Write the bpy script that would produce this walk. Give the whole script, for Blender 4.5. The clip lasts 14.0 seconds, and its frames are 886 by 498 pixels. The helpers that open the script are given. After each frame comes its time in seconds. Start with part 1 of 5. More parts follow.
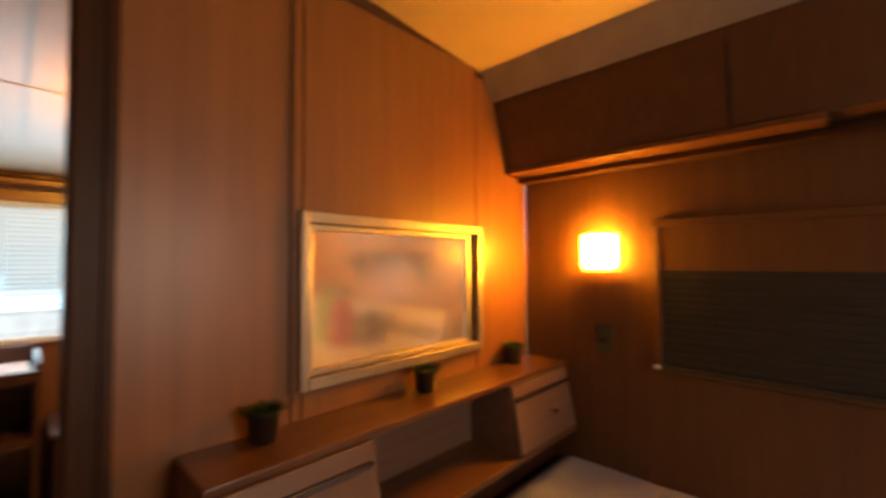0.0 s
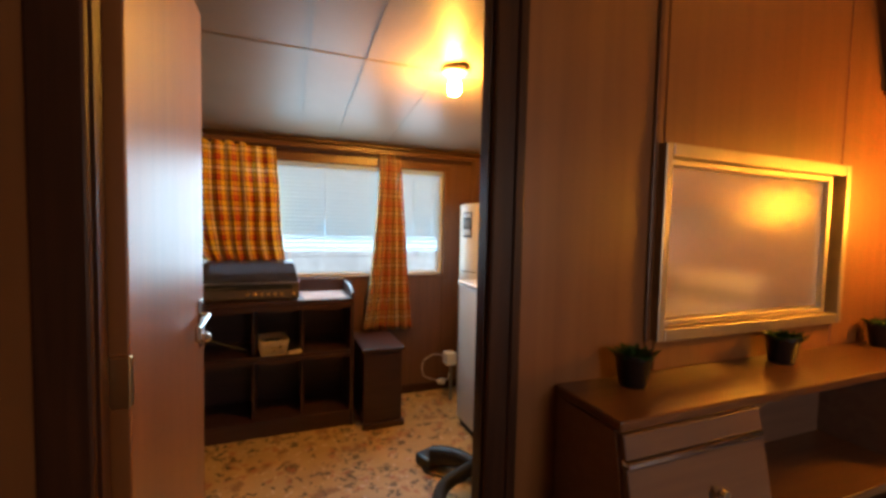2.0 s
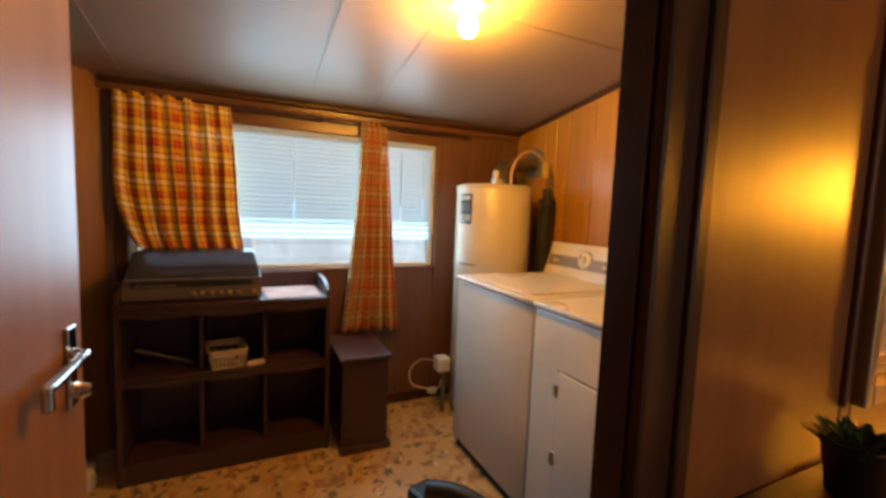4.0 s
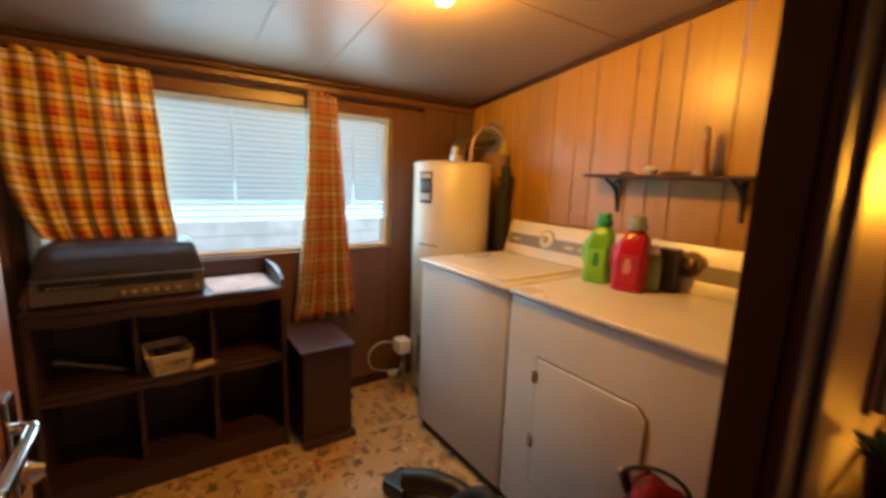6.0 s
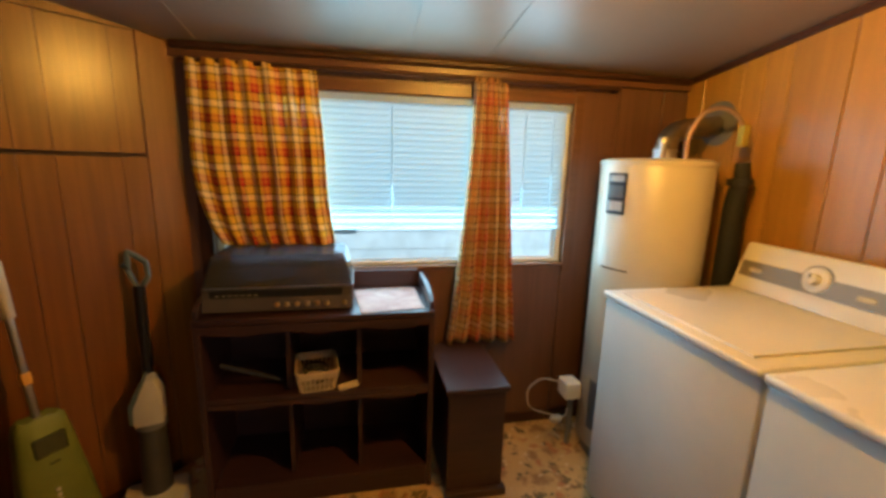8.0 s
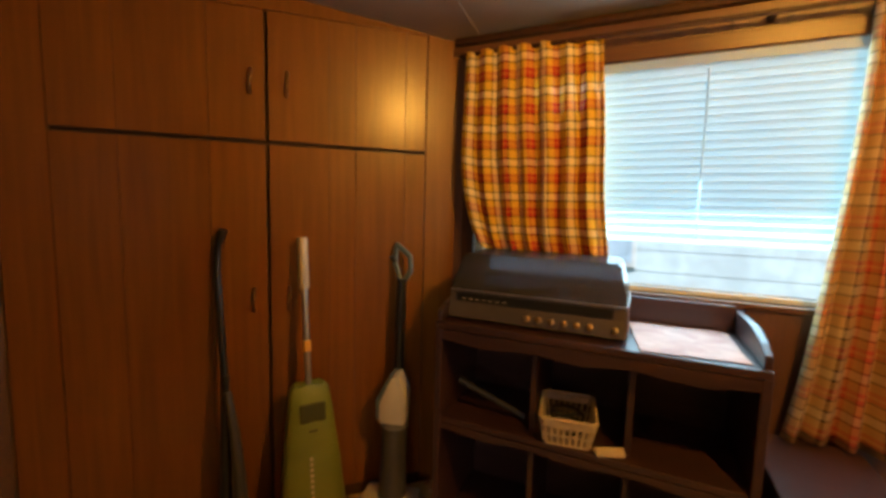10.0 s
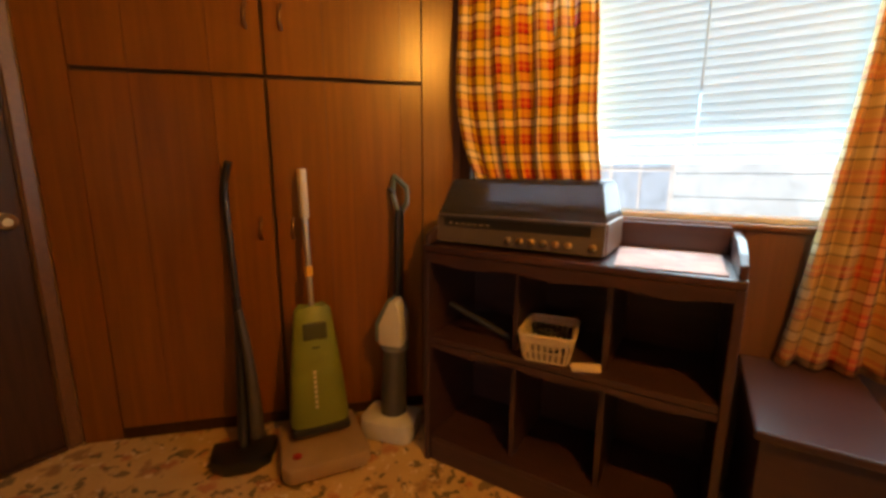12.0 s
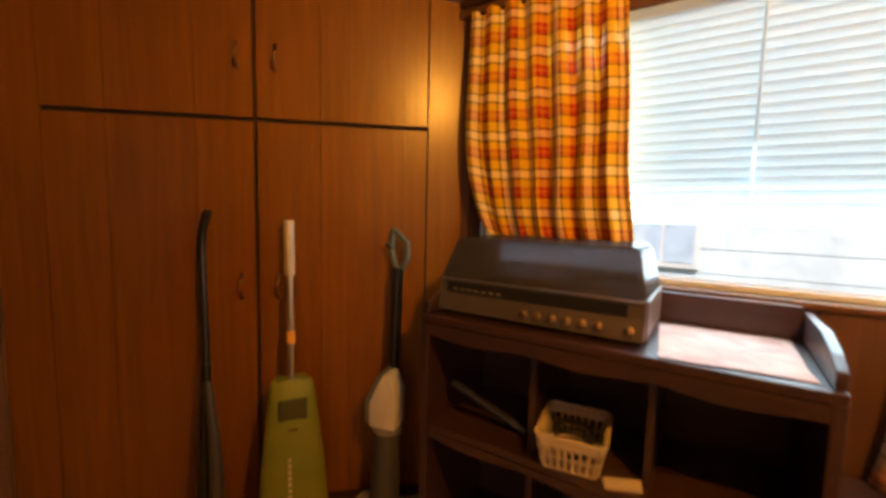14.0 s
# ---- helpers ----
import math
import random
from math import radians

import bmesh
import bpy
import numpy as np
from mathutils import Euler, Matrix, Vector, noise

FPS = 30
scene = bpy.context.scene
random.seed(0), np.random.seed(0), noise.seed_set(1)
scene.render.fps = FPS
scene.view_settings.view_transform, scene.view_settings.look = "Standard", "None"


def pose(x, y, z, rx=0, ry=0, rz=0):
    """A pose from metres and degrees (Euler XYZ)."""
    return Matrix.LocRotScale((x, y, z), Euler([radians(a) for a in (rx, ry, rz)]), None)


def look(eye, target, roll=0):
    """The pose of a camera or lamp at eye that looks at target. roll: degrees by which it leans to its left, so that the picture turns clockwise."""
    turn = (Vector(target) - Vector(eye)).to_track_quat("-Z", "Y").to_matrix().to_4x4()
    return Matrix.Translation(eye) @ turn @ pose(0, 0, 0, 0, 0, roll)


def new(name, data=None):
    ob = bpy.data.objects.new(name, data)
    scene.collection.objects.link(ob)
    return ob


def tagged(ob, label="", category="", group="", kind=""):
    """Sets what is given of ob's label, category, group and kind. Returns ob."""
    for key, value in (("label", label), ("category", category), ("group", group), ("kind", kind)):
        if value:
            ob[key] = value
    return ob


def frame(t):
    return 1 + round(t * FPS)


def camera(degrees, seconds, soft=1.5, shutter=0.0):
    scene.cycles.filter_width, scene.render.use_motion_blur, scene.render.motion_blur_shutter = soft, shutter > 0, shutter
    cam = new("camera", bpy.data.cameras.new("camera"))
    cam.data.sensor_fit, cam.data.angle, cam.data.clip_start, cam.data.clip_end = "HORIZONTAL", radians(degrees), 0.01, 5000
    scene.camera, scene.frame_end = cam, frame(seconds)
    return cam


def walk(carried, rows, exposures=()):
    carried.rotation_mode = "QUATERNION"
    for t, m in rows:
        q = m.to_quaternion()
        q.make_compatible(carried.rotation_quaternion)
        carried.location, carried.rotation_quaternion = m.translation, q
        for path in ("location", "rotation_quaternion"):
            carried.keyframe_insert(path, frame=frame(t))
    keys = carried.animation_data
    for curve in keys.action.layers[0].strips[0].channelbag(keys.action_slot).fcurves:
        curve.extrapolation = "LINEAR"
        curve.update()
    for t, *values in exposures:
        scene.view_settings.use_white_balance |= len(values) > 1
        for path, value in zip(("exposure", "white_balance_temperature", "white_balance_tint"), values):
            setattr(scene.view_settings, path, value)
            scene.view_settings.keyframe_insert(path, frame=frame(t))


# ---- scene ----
cam = camera(93.8, 14.0, soft=3.3, shutter=0.5)
PATH = [
    (0, (0.315, 0.383, 1.31), (-1.066, 1.827, 1.373), -0.2),
    (0.5, (0.274, 0.301, 1.288), (-1.438, 1.336, 1.301), 0.5),
    (1, (0.205, 0.218, 1.269), (-1.629, 1.013, 1.218), 1.5),
    (1.5, (0.11, 0.126, 1.264), (-1.778, 0.783, 1.197), 2.0),
    (2, (0.033, 0.079, 1.24), (-1.826, 0.81, 1.132), 1.3),
    (2.5, (-0.044, 0.085, 1.216), (-1.925, 0.738, 1.027), 1.4),
    (3, (-0.212, 0.128, 1.22), (-2.09, 0.79, 1.033), 1.3),
    (3.5, (-0.339, 0.149, 1.223), (-2.196, 0.875, 1.061), 1.9),
    (5.8, (-0.562, 0.007, 1.287), (-2.107, 1.232, 0.951), 1.8),
    (6, (-0.578, 0.039, 1.299), (-2.199, 1.163, 0.97), 2.1),
    (6.5, (-0.641, 0.142, 1.315), (-2.424, 0.997, 1.016), 3.8),
    (7, (-0.739, 0.179, 1.32), (-2.586, 0.889, 1.027), 2.6),
    (7.5, (-0.893, 0.171, 1.347), (-2.774, 0.741, 0.975), 2.2),
    (8, (-0.973, 0.212, 1.355), (-2.893, 0.607, 0.956), 1.5),
    (8.5, (-1.052, 0.227, 1.337), (-3.015, 0.393, 0.993), 2.8),
    (9, (-1.179, 0.163, 1.243), (-3.171, 0.046, 1.113), 0.9),
    (9.2, (-1.234, 0.156, 1.211), (-3.205, -0.151, 1.074), 1.2),
    (11.3, (-1.371, 0.359, 1.074), (-3.033, -0.729, 0.838), 0.7),
    (11.5, (-1.381, 0.383, 1.048), (-3.042, -0.692, 0.762), 0.6),
    (12, (-1.379, 0.385, 1.033), (-3.054, -0.641, 0.661), 0.2),
    (12.5, (-1.386, 0.384, 1.035), (-3.091, -0.604, 0.697), 0.0),
    (13, (-1.4, 0.384, 1.039), (-3.134, -0.57, 0.75), 0.1),
    (13.5, (-1.468, 0.361, 1.043), (-3.172, -0.653, 0.776), -0.6),
    (14, (-1.574, 0.296, 1.079), (-3.238, -0.799, 0.895), 1.3),
]
walk(cam, [(t, look(eye, target, roll)) for t, eye, target, roll in PATH],
     exposures=[(0, 0.42, 6700, 14), (1, 0.3, 6200, 13), (2, 0.03, 6050, 13), (3.5, 0.03, 6050, 12), (6, 0.08, 5950, 9), (7.5, 0.15, 5450, 0), (9.2, 0.27, 5250, -4), (11.3, 0.5, 6750, 16), (14, 0.57, 6750, 16)])

# ---- world, sun, large lights ----
world = bpy.data.worlds.new("sky")
scene.world = world
world.use_nodes = True
wn = world.node_tree.nodes
sky = wn.new("ShaderNodeTexSky")
sky.sky_type, sky.sun_disc = "NISHITA", False
sky.sun_elevation, sky.sun_rotation = radians(48), radians(60)
wn["Background"].inputs["Strength"].default_value = 0.14
world.node_tree.links.new(sky.outputs[0], wn["Background"].inputs[0])
sun = new("sun", bpy.data.lights.new("sun", "SUN"))
sun.data.energy, sun.data.angle, sun.data.color = 4.2, radians(0.6), (1.0, 0.95, 0.88)
sun.matrix_world = look((0, 0, 0), (-0.58, -0.33, -0.74))


def area(name, eye, target, w, h, power, colour):
    la = bpy.data.lights.new(name, "AREA")
    la.shape, la.size, la.size_y, la.energy, la.color = "RECTANGLE", w, h, power, colour
    ob = new(name, la)
    ob.matrix_world = look(eye, target)
    return ob



area("window_skylight", (-2.862, 0.42, 1.26), (0, 0.42, 1.0), 1.5, 0.7, 19, (0.6, 0.87, 1.0))
area("window_backlight", (-2.912, 0.42, 1.27), (0, 0.42, 1.27), 1.5, 0.7, 3.7, (0.58, 0.9, 1.0))
area("bedroom_window_skylight", (1.93, 1.1, 1.3), (-0.7, 0.9, 1.2), 0.7, 0.6, 11, (1.0, 0.76, 0.58))


# ---- materials ----
def mat(name, colour, rough=0.5, metal=0.0, colour2=None, scale=6.0, stretch=(1, 1, 1), bump=0.0, bump_scale=60.0,
        coat=0.0, coat_rough=0.3, wear=0.0, trans=0.0, emit=0.0, mix=0.5, spec=0.5, island=0.0, coat_ior=1.5):
    m = bpy.data.materials.new(name)
    m.use_nodes = True
    nt = m.node_tree
    b = nt.nodes["Principled BSDF"]
    b.inputs["Roughness"].default_value, b.inputs["Metallic"].default_value = rough, metal
    b.inputs["Coat Weight"].default_value, b.inputs["Transmission Weight"].default_value = coat, trans
    b.inputs["Specular IOR Level"].default_value, b.inputs["Coat Roughness"].default_value = spec, coat_rough
    b.inputs["Coat IOR"].default_value = coat_ior
    c2 = colour2 or tuple(c * 0.75 for c in colour)
    tc = nt.nodes.new("ShaderNodeTexCoord")
    mp = nt.nodes.new("ShaderNodeMapping")
    mp.inputs["Scale"].default_value = stretch
    nt.links.new(tc.outputs["Object"], mp.inputs[0])
    info = nt.nodes.new("ShaderNodeObjectInfo")
    add = nt.nodes.new("ShaderNodeVectorMath")
    add.operation = "MULTIPLY_ADD"
    nt.links.new(info.outputs["Random"], add.inputs[0])
    add.inputs[1].default_value = (7, 5, 3)
    nt.links.new(mp.outputs[0], add.inputs[2])
    n1 = nt.nodes.new("ShaderNodeTexNoise")
    n1.inputs["Scale"].default_value, n1.inputs["Detail"].default_value, n1.inputs["Distortion"].default_value = scale, 6, 0.6
    nt.links.new(add.outputs[0], n1.inputs["Vector"])
    ramp = nt.nodes.new("ShaderNodeMapRange")
    ramp.inputs["From Min"].default_value, ramp.inputs["From Max"].default_value = 0.3, 0.7
    nt.links.new(n1.outputs["Fac"], ramp.inputs["Value"])
    mx = nt.nodes.new("ShaderNodeMix")
    mx.data_type = "RGBA"
    nt.links.new(ramp.outputs[0], mx.inputs[0])
    mx.inputs[6].default_value, mx.inputs[7].default_value = (*colour, 1), (*c2, 1)
    n2 = nt.nodes.new("ShaderNodeTexNoise")
    n2.inputs["Scale"].default_value, n2.inputs["Detail"].default_value = 1.7, 4
    nt.links.new(tc.outputs["Object"], n2.inputs["Vector"])
    hv = nt.nodes.new("ShaderNodeHueSaturation")
    nt.links.new(mx.outputs[2], hv.inputs["Color"])
    mr = nt.nodes.new("ShaderNodeMapRange")
    mr.inputs["To Min"].default_value, mr.inputs["To Max"].default_value = 1 - 0.22 - wear, 1.15
    nt.links.new(n2.outputs["Fac"], mr.inputs["Value"])
    if island:
        vary = nt.nodes.new("ShaderNodeMath")
        vary.operation = "MULTIPLY_ADD"
        nt.links.new(info.outputs["Random"], vary.inputs[0])
        vary.inputs[1].default_value = island
        nt.links.new(mr.outputs[0], vary.inputs[2])
        nt.links.new(vary.outputs[0], hv.inputs["Value"])
    else:
        nt.links.new(mr.outputs[0], hv.inputs["Value"])
    nt.links.new(hv.outputs[0], b.inputs["Base Color"])
    rr = nt.nodes.new("ShaderNodeMapRange")
    rr.inputs["To Min"].default_value, rr.inputs["To Max"].default_value = max(rough - 0.1, 0.02), min(rough + 0.12, 1)
    nt.links.new(n2.outputs["Fac"], rr.inputs["Value"])
    nt.links.new(rr.outputs[0], b.inputs["Roughness"])
    if bump:
        n3 = nt.nodes.new("ShaderNodeTexNoise")
        n3.inputs["Scale"].default_value, n3.inputs["Detail"].default_value = bump_scale, 5
        nt.links.new(mp.outputs[0], n3.inputs["Vector"])
        bp = nt.nodes.new("ShaderNodeBump")
        bp.inputs["Strength"].default_value, bp.inputs["Distance"].default_value = bump, 0.004
        nt.links.new(n3.outputs["Fac"], bp.inputs["Height"])
        nt.links.new(bp.outputs[0], b.inputs["Normal"])
    if emit:
        b.inputs["Emission Color"].default_value, b.inputs["Emission Strength"].default_value = (*colour, 1), emit
    return m


VERT = (14, 14, 0.7)
PANEL = mat("wood_panelling", (0.4, 0.2, 0.003), 0.42, colour2=(0.32, 0.155, 0.002), scale=3, stretch=VERT, bump=0.12, coat=0.45, coat_rough=0.28, island=0.2)
CABINET_WOOD = mat("cabinet_veneer", (0.225, 0.076, 0.002), 0.42, colour2=(0.165, 0.053, 0.0015), scale=3, stretch=VERT, bump=0.08, spec=0.3, coat=0.8, coat_rough=0.27, island=0.12)
DOOR_WOOD = mat("door_veneer", (0.27, 0.112, 0.028), 0.42, colour2=(0.21, 0.084, 0.02), scale=2.2, stretch=(12, 12, 0.5), bump=0.06, coat=0.55, coat_rough=0.36)
TRIM = mat("dark_trim_wood", (0.06, 0.023, 0.009), 0.42, colour2=(0.034, 0.013, 0.005), scale=4, stretch=VERT, bump=0.15, spec=0.3)
TRIM_MID = mat("brown_trim_wood", (0.15, 0.066, 0.026), 0.35, colour2=(0.105, 0.044, 0.018), scale=4, stretch=(14, 0.7, 14), bump=0.12, coat=0.1)
CRED_TOP = mat("credenza_top_veneer", (0.16, 0.072, 0.028), 0.35, colour2=(0.11, 0.048, 0.02), scale=3, stretch=(14, 0.7, 14), coat=0.5, coat_rough=0.2)
# paler and greyer than the top: reflected window light is mixed into the colour
CRED = mat("credenza_veneer_window_sheen", (0.2, 0.12, 0.08), 0.4, colour2=(0.16, 0.09, 0.06), scale=3, stretch=(14, 0.7, 14), coat=0.2)
MAHOG = mat("mahogany", (0.058, 0.025, 0.023), 0.36, colour2=(0.036, 0.016, 0.016), scale=3, stretch=(12, 0.8, 12), bump=0.12, coat=0.15, wear=0.1)
GROOVE = mat("groove_backing_board", (0.09, 0.04, 0.012), 0.7)
# window-wall brown with the backlit wall's shade put into the colour
WALL_BACKLIT = mat("backlit_brown_panelling", (0.135, 0.062, 0.036), 0.4, colour2=(0.1, 0.045, 0.026), scale=3, stretch=VERT, bump=0.1, coat=0.4, coat_rough=0.35, island=0.1)
CEIL = mat("ceiling_board", (0.35, 0.262, 0.185), 0.4, colour2=(0.336, 0.25, 0.175), scale=5, bump=0.1, bump_scale=30, wear=0.1)
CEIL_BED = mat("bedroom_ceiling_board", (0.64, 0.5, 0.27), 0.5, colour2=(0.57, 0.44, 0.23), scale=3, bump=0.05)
ENAMEL = mat("white_enamel", (0.72, 0.7, 0.66), 0.3, colour2=(0.69, 0.66, 0.6), scale=4, coat=0.2, wear=0.1, bump=0.03, bump_scale=25)
TANK = mat("tank_enamel", (0.56, 0.5, 0.38), 0.34, colour2=(0.53, 0.47, 0.35), scale=2, coat=0.1)
STEEL = mat("brushed_steel", (0.6, 0.58, 0.55), 0.45, 1.0, bump=0.05)
STRIP = mat("dull_grey_strip", (0.27, 0.24, 0.2), 0.5, 0.3, colour2=(0.22, 0.2, 0.17), scale=3)
DIALFACE = mat("dark_dial_face", (0.16, 0.11, 0.05), 0.35, 0.3)
CHROME = mat("chrome", (0.8, 0.8, 0.8), 0.12, 1.0)
BRONZE = mat("dark_brass", (0.3, 0.17, 0.07), 0.35, 1.0)
BRASS = mat("worn_brass", (0.7, 0.5, 0.24), 0.3, 1.0)
ALU = mat("aluminium_frame", (0.6, 0.52, 0.4), 0.42, 0.9, bump=0.06)
BLACK = mat("black_plastic", (0.013, 0.013, 0.014), 0.35, coat=0.1)
GREY = mat("grey_plastic", (0.2, 0.2, 0.2), 0.4)
WHITEP = mat("white_plastic", (0.78, 0.76, 0.72), 0.4)
BEIGE = mat("beige_plastic", (0.6, 0.5, 0.34), 0.5)
OLIVE = mat("olive_green_vinyl", (0.2, 0.24, 0.03), 0.45, colour2=(0.16, 0.19, 0.02), bump=0.15)
TAN = mat("tan_metal", (0.42, 0.29, 0.17), 0.45, wear=0.1)
RUBBER = mat("matt_black_rubber", (0.015, 0.015, 0.015), 0.7)
PAINT_W = mat("white_window_paint", (0.8, 0.8, 0.78), 0.4)
SLAT = mat("blind_slat", (0.66, 0.72, 0.78), 0.42, colour2=(0.6, 0.67, 0.74))
PLASTER = mat("plain_wall_board", (0.34, 0.2, 0.11), 0.5, colour2=(0.27, 0.15, 0.08), scale=3, stretch=VERT)
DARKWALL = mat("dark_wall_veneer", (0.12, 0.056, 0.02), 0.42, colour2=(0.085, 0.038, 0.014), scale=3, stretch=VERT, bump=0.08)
BED_CARPET = mat("brown_carpet", (0.16, 0.11, 0.08), 0.9, bump=0.5, bump_scale=300)
SIDING = mat("white_siding", (0.7, 0.8, 0.84), 0.6)
GRASS = mat("lawn", (0.07, 0.11, 0.03), 0.9, colour2=(0.1, 0.12, 0.05), scale=20, bump=0.4)


def slat_glow():
    nt = SLAT.node_tree
    b = nt.nodes["Principled BSDF"]
    tr = nt.nodes.new("ShaderNodeBsdfTranslucent")
    tr.inputs[0].default_value = (0.72, 0.86, 0.94, 1)
    ms = nt.nodes.new("ShaderNodeMixShader")
    ms.inputs[0].default_value = 0.5
    nt.links.new(b.outputs[0], ms.inputs[1])
    nt.links.new(tr.outputs[0], ms.inputs[2])
    nt.links.new(ms.outputs[0], nt.nodes["Material Output"].inputs[0])


slat_glow()


def glass(name, colour, rough, ior=1.45):
    m = bpy.data.materials.new(name)
    m.use_nodes = True
    nt = m.node_tree
    nt.nodes.clear()
    g = nt.nodes.new("ShaderNodeBsdfGlass")
    g.inputs["Color"].default_value, g.inputs["Roughness"].default_value, g.inputs["IOR"].default_value = (*colour, 1), rough, ior
    out = nt.nodes.new("ShaderNodeOutputMaterial")
    nt.links.new(g.outputs[0], out.inputs[0])
    return m


GLASS = glass("clear_glass", (1, 1, 1), 0.0)
FROST = glass("hazy_glass", (0.95, 0.88, 0.78), 0.24, 1.22)


def haze(m, amount, colour):
    """Lets an old pane scatter part of the light."""
    nt = m.node_tree
    out = [n for n in nt.nodes if n.type == "OUTPUT_MATERIAL"][0]
    g = out.inputs[0].links[0].from_socket
    tr = nt.nodes.new("ShaderNodeBsdfTranslucent")
    df = nt.nodes.new("ShaderNodeBsdfDiffuse")
    tr.inputs[0].default_value = df.inputs[0].default_value = (*colour, 1)
    m1, m2 = nt.nodes.new("ShaderNodeMixShader"), nt.nodes.new("ShaderNodeMixShader")
    nt.links.new(tr.outputs[0], m1.inputs[1])
    nt.links.new(df.outputs[0], m1.inputs[2])
    m2.inputs[0].default_value = amount
    nt.links.new(g, m2.inputs[1])
    nt.links.new(m1.outputs[0], m2.inputs[2])
    nt.links.new(m2.outputs[0], out.inputs[0])


haze(FROST, 0.2, (0.8, 0.68, 0.58))


def floral_floor():
    m = mat("floral_vinyl", (0.62, 0.43, 0.19), 0.42, colour2=(0.52, 0.34, 0.13), scale=7, bump=0.15)
    nt = m.node_tree
    b = nt.nodes["Principled BSDF"]
    base = b.inputs["Base Color"].links[0].from_socket
    tc = nt.nodes.new("ShaderNodeTexCoord")
    warp = nt.nodes.new("ShaderNodeTexNoise")
    warp.inputs["Scale"].default_value = 14
    nt.links.new(tc.outputs["Object"], warp.inputs["Vector"])
    ma = nt.nodes.new("ShaderNodeVectorMath")
    ma.operation = "MULTIPLY_ADD"
    nt.links.new(warp.outputs["Color"], ma.inputs[0])
    ma.inputs[1].default_value = (0.13, 0.13, 0)
    nt.links.new(tc.outputs["Object"], ma.inputs[2])
    for scale, size, col, soft in ((8, 0.2, (0.26, 0.14, 0.05), 0.14), (11, 0.2, (0.1, 0.075, 0.03), 0.08), (17, 0.22, (0.05, 0.055, 0.025), 0.07), (13, 0.2, (0.42, 0.16, 0.06), 0.12), (21, 0.13, (0.75, 0.62, 0.42), 0.12)):
        v = nt.nodes.new("ShaderNodeTexVoronoi")
        v.inputs["Scale"].default_value = scale
        nt.links.new(ma.outputs[0], v.inputs["Vector"])
        wob = nt.nodes.new("ShaderNodeTexNoise")
        wob.inputs["Scale"].default_value, wob.inputs["Detail"].default_value = scale * 3.1, 3
        nt.links.new(tc.outputs["Object"], wob.inputs["Vector"])
        ad = nt.nodes.new("ShaderNodeMath")
        ad.operation = "MULTIPLY_ADD"
        nt.links.new(wob.outputs["Fac"], ad.inputs[0])
        ad.inputs[1].default_value = 0.62
        nt.links.new(v.outputs["Distance"], ad.inputs[2])
        r = nt.nodes.new("ShaderNodeMapRange")
        r.inputs["From Min"].default_value, r.inputs["From Max"].default_value = size + 0.3, size + 0.3 + soft
        r.inputs["To Min"].default_value, r.inputs["To Max"].default_value = 0.8, 0.0
        nt.links.new(ad.outputs[0], r.inputs["Value"])
        mx = nt.nodes.new("ShaderNodeMix")
        mx.data_type = "RGBA"
        nt.links.new(r.outputs[0], mx.inputs[0])
        nt.links.new(base, mx.inputs[6])
        mx.inputs[7].default_value = (*col, 1)
        base = mx.outputs[2]
    nt.links.new(base, b.inputs["Base Color"])
    return m


FLORAL = floral_floor()


def plaid(name, stops):
    """Checked cloth in orange, yellow, red, green and cream, by the cloth's own UV in metres."""
    m = bpy.data.materials.new(name)
    m.use_nodes = True
    nt = m.node_tree
    b = nt.nodes["Principled BSDF"]
    b.inputs["Roughness"].default_value = 0.9
    uv = nt.nodes.new("ShaderNodeUVMap")
    sep = nt.nodes.new("ShaderNodeSeparateXYZ")
    nt.links.new(uv.outputs[0], sep.inputs[0])
    socks = []
    for k in (0, 1):
        md = nt.nodes.new("ShaderNodeMath")
        md.operation = "FRACT"
        ml = nt.nodes.new("ShaderNodeMath")
        ml.operation = "MULTIPLY"
        ml.inputs[1].default_value = 1 / (0.125, 0.122)[k]
        nt.links.new(sep.outputs[k], ml.inputs[0])
        nt.links.new(ml.outputs[0], md.inputs[0])
        cr = nt.nodes.new("ShaderNodeValToRGB")
        cr.color_ramp.interpolation = "CONSTANT"
        els = cr.color_ramp.elements
        for i, (p, c) in enumerate(stops):
            e = els[i] if i < 2 else els.new(p)
            e.position, e.color = p, (*c, 1)
        nt.links.new(md.outputs[0], cr.inputs[0])
        socks.append(cr.outputs[0])
    mx = nt.nodes.new("ShaderNodeMix")
    mx.data_type = "RGBA"
    mx.inputs[0].default_value = 0.5
    nt.links.new(socks[0], mx.inputs[6])
    nt.links.new(socks[1], mx.inputs[7])
    nt.links.new(mx.outputs[2], b.inputs["Base Color"])
    wv = nt.nodes.new("ShaderNodeTexNoise")
    wv.inputs["Scale"].default_value = 400
    nt.links.new(uv.outputs[0], wv.inputs["Vector"])
    bp = nt.nodes.new("ShaderNodeBump")
    bp.inputs["Strength"].default_value, bp.inputs["Distance"].default_value = 0.3, 0.002
    nt.links.new(wv.outputs["Fac"], bp.inputs["Height"])
    nt.links.new(bp.outputs[0], b.inputs["Normal"])
    tr = nt.nodes.new("ShaderNodeBsdfTranslucent")
    nt.links.new(mx.outputs[2], tr.inputs[0])
    ms = nt.nodes.new("ShaderNodeMixShader")
    ms.inputs[0].default_value = 0.05
    nt.links.new(b.outputs[0], ms.inputs[1])
    nt.links.new(tr.outputs[0], ms.inputs[2])
    nt.links.new(ms.outputs[0], nt.nodes["Material Output"].inputs[0])
    return m


